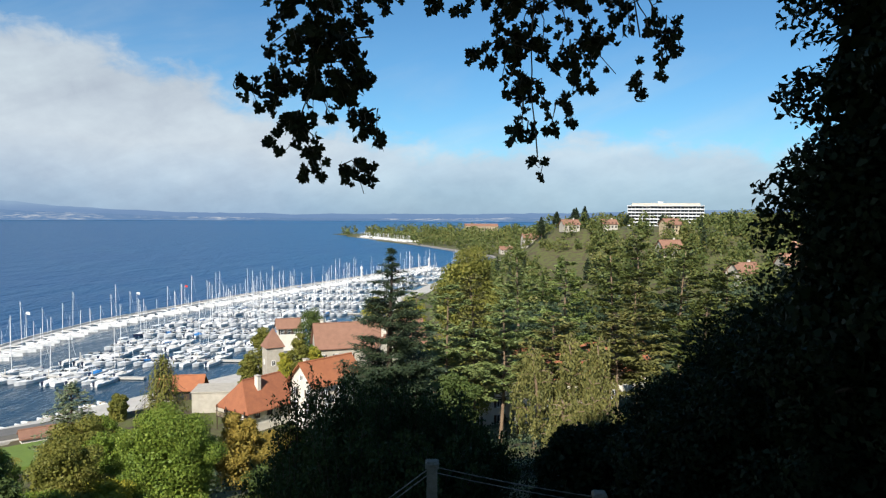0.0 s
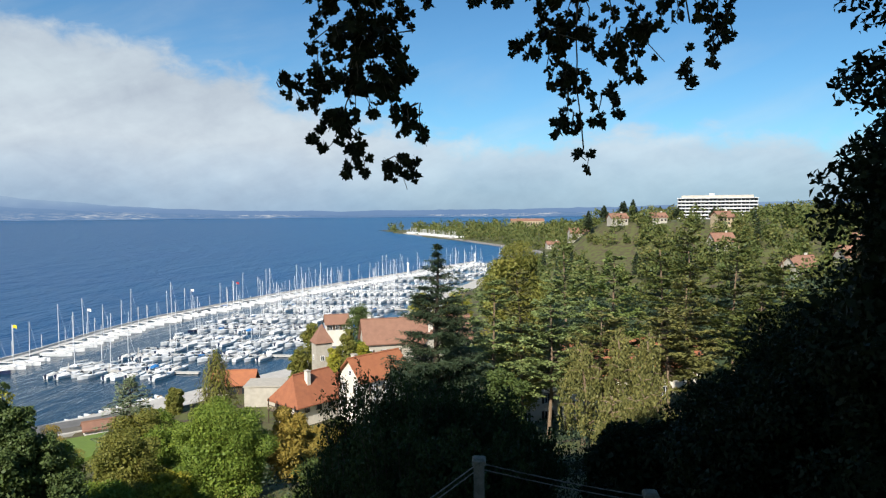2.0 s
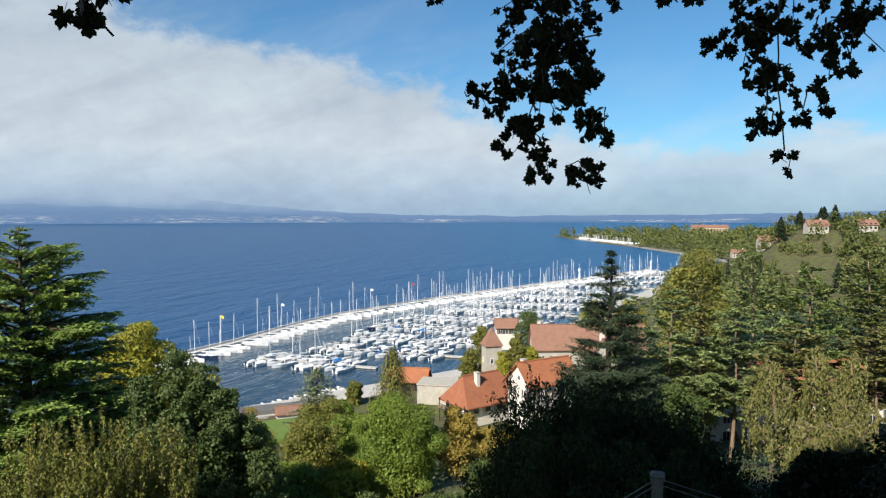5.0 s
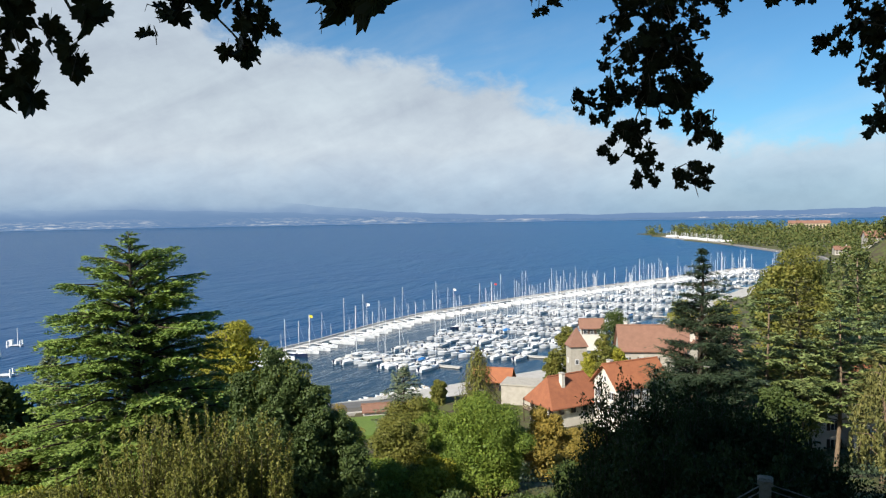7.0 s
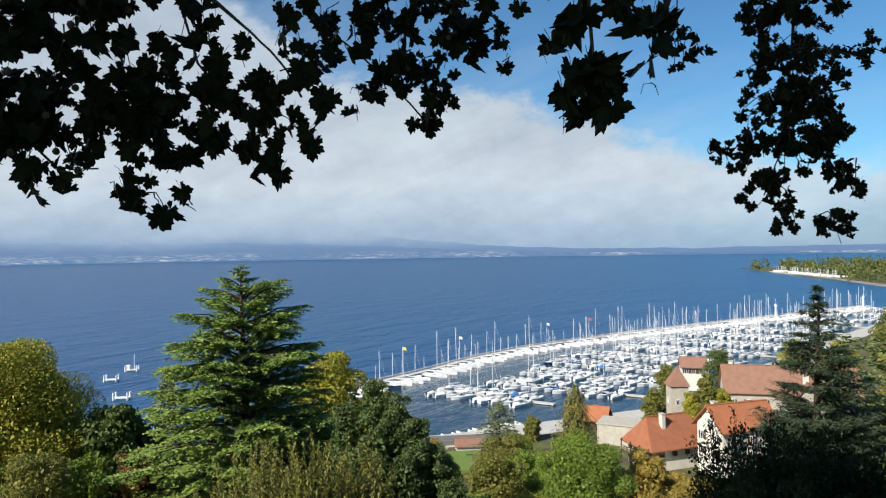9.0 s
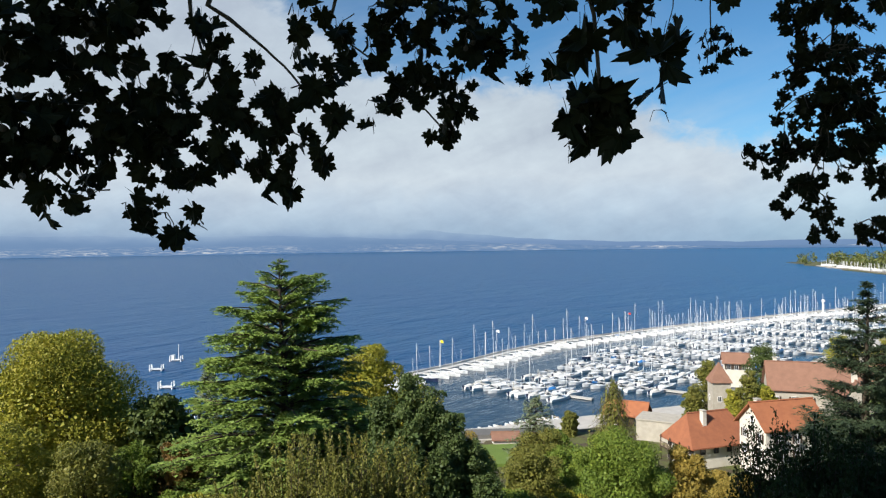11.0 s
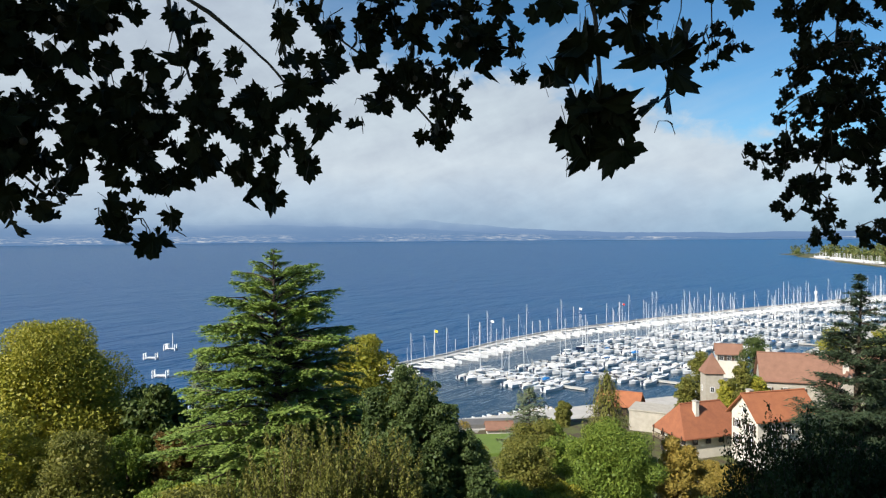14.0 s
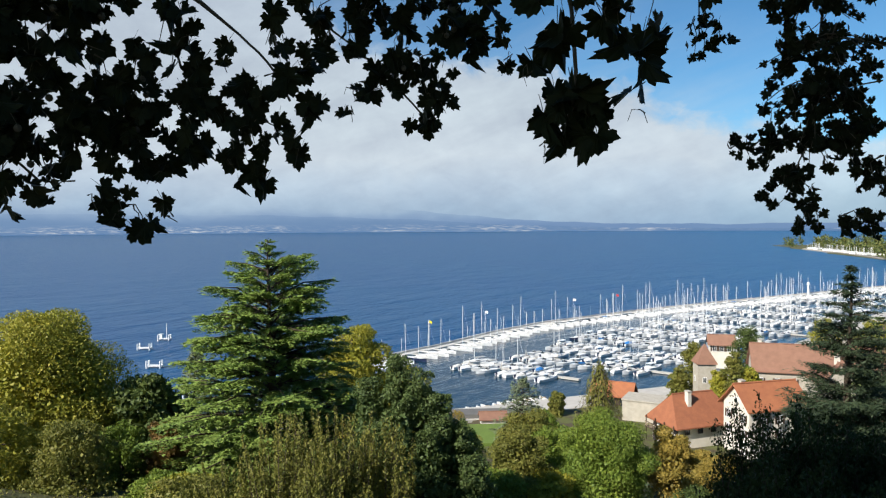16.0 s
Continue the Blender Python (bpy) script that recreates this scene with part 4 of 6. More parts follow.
def build_far_woods():
    """Woods on the hillside, the plain and the point: too many trees to count."""
    def wood(name, pts, mat, label, per, size, tall, wide, dark=0.0):
        out = []
        for x, y in pts:
            z = ground_at(x, y)
            if z < 0.5:
                continue
            hgt, rad = tall * rng.uniform(0.6, 1.25), wide * rng.uniform(0.6, 1.3)
            lob = 7
            d = unit(rng.normal(size=(lob, 3)))
            cen = d * np.array([rad * 0.6, rad * 0.6, hgt * 0.34]) + np.array([x, y, z + hgt * 0.5])
            pick = rng.integers(0, lob, per)
            w = unit(rng.normal(size=(per, 3)) + np.array([0, -0.2, 0.4]))
            c = cen[pick] + w * (rad * 0.48 * rng.uniform(0.6, 1.05, per))[:, None]
            c[: per // 3] = np.array([x, y, z]) + rng.uniform(-1, 1, (per // 3, 3)) * np.array([rad * 0.7, rad * 0.7, hgt * 0.2]) + np.array([0, 0, hgt * 0.2])
            ln = size * rng.uniform(0.6, 1.4, per)
            out.append(leaves(c, rng.normal(size=(per, 3)), w + rng.normal(0, 0.5, (per, 3)), ln, ln * 0.7))
        solid(name, quads(name, np.concatenate(out), mat), mat, label, "woods", kind="stuff")

    def spread(n, left0, left1, r0, r1, keep=lambda x, y: True):
        pts = []
        while len(pts) < n:
            q, r = math.radians(rng.uniform(left1, left0)), math.sqrt(rng.uniform(r0 * r0, r1 * r1))
            x, y = -math.sin(q) * r, math.cos(q) * r
            if keep(x, y):
                pts.append((x, y))
        return pts

    clear = lambda x, y: not (125 < x < 225 and 470 < y < 600) and x > -8
    for x, y, top in ((88, 497, 50), (97, 503, 52), (92, 510, 51), (76, 500, 48), (120, 520, 47), (229, 556, 50), (246, 548, 53), (128, 500, 46), (62, 478, 44), (150, 490, 46)):
        conifer("ridge_fir", x, y, top, 4.6, FIR_LEAF, "dark fir rising above the ridge beside the hotel", whorls=20, per=8, sprays=30, size=1.3, taper=0.8, thin=0.6, base=0.3)
    for x, y in spread(26, -2, -30, 240, 440, clear):
        conifer("hill_fir", x, y, ground_at(x, y) + rng.uniform(10, 17), 3.6, FIR_LEAF if rng.random() < 0.6 else HOLM_LEAF, "dark conifer standing in the hillside wood", whorls=16, per=7, sprays=24, size=1.0, taper=0.8, thin=0.5)
    # the first wood's dark fir needles put shade into the gaps behind the pines
    wood("near_hill_wood", spread(230, 2, -40, 105, 270, lambda x, y: x > 12), FIR_LEAF, "mixed dark green wood on the hillside", 280, 0.95, 11, 4.2)
    wood("hill_wood", spread(620, 1, -42, 270, 560, clear), WOOD_LEAF, "mixed autumn wood below the ridge", 190, 1.4, 10, 5.0)
    wood("plain_wood", spread(520, 4, -40, 640, 1150, lambda x, y: x > 45 - (y - 720) * 0.45), WOOD_LEAF, "mixed autumn wood behind the bay", 115, 2.2, 13, 8.0)
    wood("point_wood", spread(620, 9.6, -30, 1050, 1800, lambda x, y: far_from_line(np.array([x]), np.array([y]), SHORE)[0] > 14), WOOD_LEAF, "autumn wood on the point across the bay", 85, 3.4, 19, 11)


build_far_woods()


def build_undergrowth():
    """Low growth that hides the ground of the slope."""
    # under the pines, dark needles stand for the shade between the trunks
    for name, mat, n, lo, hi, l0, l1, lab in (("bank_undergrowth", DEEP_SHADE_LEAF, 50000, 4.0, 32, -45, 22, "dark ivy and brambles covering the shaded bank"), ("slope_undergrowth", OLIVE_LEAF, 55000, 14, 105, 20, 78, "brambles and grasses covering the sunny slope"),
                                              ("wood_undergrowth", FIR_LEAF, 34000, 30, 120, -45, 20, "low green growth under the pines")):
        q = np.radians(rng.uniform(l0, l1, n))
        r = np.sqrt(rng.uniform(lo * lo, hi * hi, n))
        x, y = -np.sin(q) * r, np.cos(q) * r
        z = height(x, y)
        ok = z > 2.2
        lump = np.array([noise.noise((a * 0.35, b * 0.35, 5)) for a, b in zip(x, y)])
        c = np.stack([x, y, z + np.abs(rng.normal(0, 0.4, n)) * (1.0 + lump) + 0.3 * lump + 0.1], 1)[ok]
        k = len(c)
        ln = np.clip(r[ok] * 0.0042, 0.05, 0.4) * rng.uniform(0.6, 1.5, k)
        solid(name, quads(name, leaves(c, rng.normal(size=(k, 3)) + np.array([0, 0, 0.3]), rng.normal(0, 0.6, (k, 3)) + np.array([0, 0, 1]), ln, ln * 0.6), mat), mat, lab, "undergrowth", kind="stuff")


build_undergrowth()


# ---- harbour ----
BREAKWATER = [(-150, 160), (-146, 200), (-146, 236), (-142, 272), (-123, 334), (-97, 400), (-64, 476), (-20, 578)]


def ribbon(line, width, z0, z1, offset=0.0):
    """A wall of that width along a line, seen from above."""
    rings = []
    for i, (x, y) in enumerate(line):
        x0, y0 = line[max(i - 1, 0)]
        x1, y1 = line[min(i + 1, len(line) - 1)]
        d = Vector((x1 - x0, y1 - y0)).normalized()
        n = Vector((d.y, -d.x))
        a, b = Vector((x, y)) + n * (offset - width / 2), Vector((x, y)) + n * (offset + width / 2)
        rings.append([(a.x, a.y, z0), (b.x, b.y, z0), (b.x, b.y, z1), (a.x, a.y, z1)])
    return Shape().loft(rings)


def build_breakwater():
    ob = thing("breakwater", label="long pale concrete breakwater curving round the harbour", category="breakwater")
    part("mole", ribbon(BREAKWATER, 3.2, -3, 1.1), PALE_CONCRETE, ob)
    part("parapet", ribbon(BREAKWATER, 0.5, 1.1, 1.8, -1.3), PALE_CONCRETE, ob)
    for i in range(0, 7):
        (x0, y0), (x1, y1) = BREAKWATER[i], BREAKWATER[i + 1]
        n = Vector((y1 - y0, x0 - x1)).normalized() * -0.9
        for k in range(3):
            t = (k + 0.5) / 3
            s = Shape().tube([(x0 + (x1 - x0) * t + n.x, y0 + (y1 - y0) * t + n.y, 1.3), (x0 + (x1 - x0) * t + n.x, y0 + (y1 - y0) * t + n.y, 6.3)], [0.07, 0.05], 6)
            part("light_pole", s, WHITE, ob)
    for x, y in ((-64, 476), (-20, 578)):
        lamp = thing("harbour_light", x, y, 1.3, label="small white harbour beacon on the breakwater", category="beacon")
        part("column", Shape().tube([(0, 0, 0), (0, 0, 5.5)], [0.7, 0.5], 8), WHITE, lamp)
        part("lantern", Shape().tube([(0, 0, 5.5), (0, 0, 6.8), (0, 0, 7.4)], [0.9, 0.9, 0.1], 8), WHITE, lamp)


def hull_rings(length, beam, free, sheer=0.35, flat=0.75, transom=0.75):
    rings = []
    for t in (0.0, 0.2, 0.45, 0.7, 0.88, 1.0):
        w = beam / 2 * (transom + (1 - transom) * math.sin(min(t / 0.45, 1) * math.pi / 2)) * (1 if t < 0.45 else max(0.03, 1 - ((t - 0.45) / 0.55) ** 2.2))
        x, top = length * (t - 0.5), free + sheer * max(0, t - 0.4) ** 2 * 2
        rings.append([(x, -w, top), (x, -w * flat, -0.1), (x, 0, -0.35), (x, w * flat, -0.1), (x, w, top)])
    return rings


def sailboat(length, hull_mat, cover_mat, mast_h):
    ob = thing("sailboat", label="moored white sailing boat with a tall bare mast", category="boat", group="moored sailing boats")
    beam = length * 0.31
    r = hull_rings(length, beam, 0.85)
    part("hull", Shape().loft(r), hull_mat, ob)
    deck = Shape().loft([[(p[0][0] * 0.97, p[0][1] * 0.93, p[0][2] + 0.02), (p[4][0] * 0.97, p[4][1] * 0.93, p[4][2] + 0.02), (p[4][0] * 0.97, p[4][1] * 0.9, p[4][2] + 0.07), (p[0][0] * 0.97, p[0][1] * 0.9, p[0][2] + 0.07)] for p in r])
    part("deck", deck, GREY_DECK, ob)
    part("cabin", Shape().loft([[(x, -w, 0.85), (x, w, 0.85), (x, w * 0.8, h), (x, -w * 0.8, h)] for x, w, h in ((-length * 0.1, beam * 0.33, 1.3), (length * 0.08, beam * 0.31, 1.3), (length * 0.25, beam * 0.16, 1.05))]), WHITE, ob)
    for sgn in (-1, 1):
        part("cabin_window", Shape().box(-length * 0.08, sgn * beam * 0.315 - 0.02, 1.0, length * 0.09, sgn * beam * 0.315 + 0.02, 1.16), DARK_GLASS, ob)
    part("mast", Shape().tube([(length * 0.08, 0, 1.0), (length * 0.08, 0, mast_h)], [0.11, 0.08], 6), ALU, ob)
    part("boom", Shape().tube([(length * 0.07, 0, 1.75), (-length * 0.33, 0, 1.8)], [0.07, 0.07], 5), ALU, ob)
    part("sail_cover", Shape().tube([(length * 0.06, 0, 2.05), (-length * 0.1, 0, 1.98), (-length * 0.32, 0, 1.92)], [0.2, 0.18, 0.1], 6), cover_mat, ob)
    part("forestay", Shape().tube([(length * 0.49, 0, 1.1), (length * 0.09, 0, mast_h * 0.97)], [0.03, 0.03], 3), ALU, ob)
    return ob


def motorboat(length, hull_mat, cover_mat, roof):
    ob = thing("motorboat", label="moored white motor boat with a covered cockpit", category="boat", group="moored motor boats")
    beam = length * 0.33
    r = hull_rings(length, beam, 0.8, 0.5, 0.8, 0.92)
    part("hull", Shape().loft(r), hull_mat, ob)
    part("foredeck", Shape().loft([[(x, -w, 0.8 + h), (x, w, 0.8 + h), (x, w * 0.7, 1.02 + h), (x, -w * 0.7, 1.02 + h)] for x, w, h in ((0.02 * length, beam * 0.42, 0.0), (0.25 * length, beam * 0.33, 0.02), (0.42 * length, beam * 0.1, 0.1))]), WHITE, ob)
    part("windscreen", Shape().loft([[(0.02 * length, -beam * 0.4, 1.0), (0.14 * length, 0, 1.02), (0.02 * length, beam * 0.4, 1.0)], [(-0.05 * length, -beam * 0.36, 1.42), (0.04 * length, 0, 1.46), (-0.05 * length, beam * 0.36, 1.42)]]), DARK_GLASS, ob)
    part("cockpit_cover", Shape().loft([[(x, -w, 0.8), (x, w, 0.8), (x, w * 0.75, h), (x, -w * 0.75, h)] for x, w, h in ((-0.47 * length, beam * 0.42, 0.95), (-0.25 * length, beam * 0.44, 1.15), (0.0, beam * 0.4, 1.4))]), cover_mat, ob)
    if roof:
        part("hardtop", Shape().loft([[(x, -w, 2.05), (x, w, 2.05), (x, w * 0.9, 2.15), (x, -w * 0.9, 2.15)] for x, w in ((-0.3 * length, beam * 0.36), (0.05 * length, beam * 0.34))]), WHITE, ob)
        for sx in (-0.27, 0.03):
            for sy in (-1, 1):
                part("pillar", Shape().tube([(sx * length, sy * beam * 0.33, 1.0), (sx * length, sy * beam * 0.33, 2.07)], [0.05, 0.05], 4), WHITE, ob)
    part("outboard", Shape().loft([[(-0.5 * length - 0.35, -0.2, 0.2), (-0.5 * length, -0.2, 0.2), (-0.5 * length, 0.2, 0.2), (-0.5 * length - 0.35, 0.2, 0.2)], [(-0.5 * length - 0.42, -0.22, 1.3), (-0.5 * length + 0.05, -0.22, 1.35), (-0.5 * length + 0.05, 0.22, 1.35), (-0.5 * length - 0.42, 0.22, 1.3)]]), NAVY, ob)
    return ob


def build_boats():
    r = random.Random(5)
    sails = [sailboat(9.0, WHITE, CANVAS, 13.0), sailboat(7.6, WHITE, BLUE_CANVAS, 10.5), sailboat(10.5, WHITE, CANVAS, 16.5), sailboat(8.4, NAVY, CANVAS, 11.6), sailboat(7.0, WHITE, WHITE_CLOTH, 9.2)]
    motors = [motorboat(7.2, WHITE, WHITE_CLOTH, False), motorboat(8.2, WHITE, WHITE_CLOTH, True), motorboat(6.4, WHITE, CANVAS, False), motorboat(9.2, WHITE, CANVAS, False), motorboat(6.6, WHITE, BLUE_CANVAS, False)]
    used = {}

    def moor(x, y, turn, share):
        kind = r.choices(sails, (6, 1, 5, 0.5, 5))[0] if r.random() < share else r.choices(motors, (6, 4, 5, 2, 0.5))[0]
        m = pose(x + r.uniform(-0.4, 0.4), y + r.uniform(-0.6, 0.6), 0, 0, r.uniform(-1.5, 1.5), turn + r.uniform(-4, 4))
        if kind not in used:
            used[kind] = 1
            kind.matrix_world = m
        else:
            copy_thing(kind, m)

    # pontoons run from the quay towards the breakwater
    rows = [(181.0, -122, -91), (204.0, -114, -70), (227.0, -113, -62), (251.0, -114, -56), (276.0, -112, -50), (304.0, -105, -44), (334.0, -101, -38),
            (366.0, -90, -32), (400.0, -78, -26), (436.0, -66, -18), (474.0, -50, -6), (516.0, -34, 6), (556.0, -20, 18)]
    for i, (y, x0, x1) in enumerate(rows):
        p = thing("pontoon", label="floating pale pontoon with boats moored on both sides", category="pontoon", group="harbour pontoons")
        part("deck", Shape().box(x0 - 2, y - 0.9, 0.15, x1 + 8, y + 0.9, 0.55), CONCRETE, p)
        for k in range(int((x1 - x0) / 12) + 1):
            part("mooring_post", Shape().tube([(x0 + 12 * k, y + 1.1, -3), (x0 + 12 * k, y + 1.1, 2.2)], [0.14, 0.14], 6), CONCRETE, p)
        x = x0
        while x < x1:
            step = r.uniform(3.0, 4.0) if i < 9 else r.uniform(3.6, 4.8)
            share = 0.18 if i < 4 else 0.4
            if r.random() < 0.95:
                moor(x, y - 4.5, -110 if r.random() < 0.6 else 70, share)
            if r.random() < 0.93:
                moor(x + 0.6, y + 4.5, 70 if r.random() < 0.6 else -110, share)
            x += step
    # along the inner side of the breakwater
    for i in range(len(BREAKWATER) - 1):
        (x0, y0), (x1, y1) = BREAKWATER[i], BREAKWATER[i + 1]
        d = Vector((x1 - x0, y1 - y0))
        n = Vector((d.y, -d.x)).normalized()
        turn = math.degrees(math.atan2(n.y, n.x))
        k = 2.0
        while k < d.length:
            t = k / d.length
            moor(x0 + d.x * t + n.x * 7.2, y0 + d.y * t + n.y * 7.2, turn, 0.8)
            k += r.uniform(4.0, 6.6)
    # dinghies on the slip
    dinghy = thing("dinghy", label="small open white dinghy drawn up at the quay", category="boat", group="dinghies at the quay")
    part("hull", Shape().loft(hull_rings(4.2, 1.6, 0.5, 0.3)), WHITE, dinghy)
    part("cover", Shape().loft([[(x, -w, 0.45), (x, w, 0.45), (x, 0, 0.8)] for x, w in ((-1.9, 0.6), (0.3, 0.7), (1.6, 0.2))]), CANVAS, dinghy)
    part("thwart", Shape().box(-0.6, -0.6, 0.5, -0.2, 0.6, 0.86), TEAK, dinghy)
    for k in range(12):
        m = pose(-93 + k * 1.0 + (k % 2) * 0.5, 131 + k * 2.2, 0.2, 0, 0, 155 + r.uniform(-12, 12))
        if k:
            copy_thing(dinghy, m)
        else:
            dinghy.matrix_world = m
    # flags on poles at the breakwater
    for x, y, m, lab in ((-147, 231, WHITE_CLOTH, "red and white"), (-149, 196, YELLOW_CLOTH, "yellow"), (-128, 322, RED_CLOTH, "red"), (-137, 292, WHITE_CLOTH, "white")):
        f = thing("flagpole", x, y, 1.3, label=f"white pole flying a {lab} flag on the breakwater", category="flag")
        part("pole", Shape().tube([(0, 0, 0), (0, 0, 9.5)], [0.09, 0.06], 6), WHITE, f)
        part("flag", Shape().loft([[(u, 0.25 * math.sin(u * 2.4), 9.4 - 0.1 * u), (u, 0.03 + 0.25 * math.sin(u * 2.4), 9.4 - 0.1 * u), (u, 0.03 + 0.3 * math.sin(u * 2.4), 8.5 - 0.2 * u), (u, 0.3 * math.sin(u * 2.4), 8.5 - 0.2 * u)] for u in np.linspace(0.05, 1.4, 7)]), m, f)


def build_landing_stage():
    for x, y, mast in ((-249, 153, 6.0), (-236, 137, 0), (-203, 121, 0), (-157, 100, 5.0)):
        p = thing("landing_stage", x, y, 0, 35, "small white landing stage standing on piles in the lake", "jetty", "landing stages")
        part("deck", Shape().box(-2.6, -1.0, 0.6, 2.6, 1.0, 0.9), WHITE, p)
        for k in range(2):
            for sgn in (-1, 1):
                part("mooring_post", Shape().tube([(-2.2 + 4.4 * k, sgn * 0.9, -3), (-2.2 + 4.4 * k, sgn * 0.9, 2.4)], [0.3, 0.3], 6), WHITE, p)
        if mast:
            part("signal_mast", Shape().tube([(1, 0, 0.9), (1, 0, 0.9 + mast)], [0.16, 0.12], 6), WHITE, p)
            part("hut", Shape().box(-2.0, -0.8, 0.9, -0.6, 0.8, 2.6), WHITE, p)


# ---- houses ----
def window(parent, x, y, z, w, h, out, mat_frame=WHITE, shutters=None):
    """A framed window on a wall whose outward way is out ('x-', 'x+', 'y-' or 'y+')."""
    turn = {"y-": 0, "x+": 90, "y+": 180, "x-": 270}[out]
    m = pose(x, y, z, 0, 0, turn)
    f = Shape()
    for a, b, c, d in ((-w / 2 - 0.08, -w / 2 + 0.04, 0, h), (w / 2 - 0.04, w / 2 + 0.08, 0, h), (-w / 2, w / 2, -0.08, 0.05), (-w / 2, w / 2, h - 0.05, h + 0.08), (-0.03, 0.03, 0.05, h - 0.05)):
        f.box(a, -0.07, c, b, 0.05, d, m)
    win = part("window", f, mat_frame, parent)
    part("pane", Shape().box(-w / 2 + 0.02, -0.03, 0.02, w / 2 - 0.02, 0.02, h - 0.02, m), DARK_GLASS, win)
    if shutters:
        for sx in (-1, 1):
            part("shutter", Shape().box(sx * (w * 0.78) - w * 0.22, -0.09, 0, sx * (w * 0.78) + w * 0.22, -0.02, h, m), shutters, win)
    return win


def gable_house(name, x, y, z, turn, length, width, eaves, ridge, wall, roof, label, windows=(), chimneys=(), hip=0.0, over=0.7, category="house"):
    """Ridge along the local x. Walls, a roof of two thick slopes, chimneys and windows."""
    ob = thing(name, x, y, z, turn, label, category)
    l, w = length / 2, width / 2
    s = Shape()
    top = ridge if not hip else eaves
    s.add([(-l, -w, -2), (l, -w, -2), (l, w, -2), (-l, w, -2), (-l, -w, eaves), (l, -w, eaves), (l, w, eaves), (-l, w, eaves), (-l, 0, top), (l, 0, top)],
          [(0, 1, 5, 4), (2, 3, 7, 6), (1, 2, 6, 9, 5), (3, 0, 4, 8, 7), (4, 5, 9, 8), (6, 7, 8, 9)])
    part("wall", s, wall, ob)
    slope = (ridge - eaves) / w
    lo, lx, rx = eaves - slope * over, l + over, l + over - hip
    t = 0.28
    for sg in (-1, 1):
        a = [(-lx, sg * (w + over), lo), (lx, sg * (w + over), lo), (rx, 0, ridge), (-rx, 0, ridge)]
        part("roof", Shape().loft([[(p[0], p[1], p[2] + 0.02) for p in a], [(p[0], p[1], p[2] + t) for p in a]]), roof, ob)
        if hip:
            b = [(sg * lx, -(w + over), lo), (sg * lx, w + over, lo), (sg * rx, 0, ridge)]
            part("roof_hip", Shape().loft([[(p[0], p[1], p[2] + 0.03) for p in b], [(p[0], p[1], p[2] + t + 0.01) for p in b]]), roof, ob)
    part("ridge_tiles", Shape().tube([(-rx, 0, ridge + t), (rx, 0, ridge + t)], [0.18, 0.18], 6), roof, ob)
    for cx, cy, ch in chimneys:
        zz = ridge - slope * abs(cy)
        c = part("chimney", Shape().box(cx - 0.4, cy - 0.5, zz - 0.6, cx + 0.4, cy + 0.5, zz + ch), PLASTER, ob)
        part("chimney_cap", Shape().box(cx - 0.5, cy - 0.6, zz + ch, cx + 0.5, cy + 0.6, zz + ch + 0.18), STONE, c)
    for q in windows:
        window(ob, *q)
    return ob


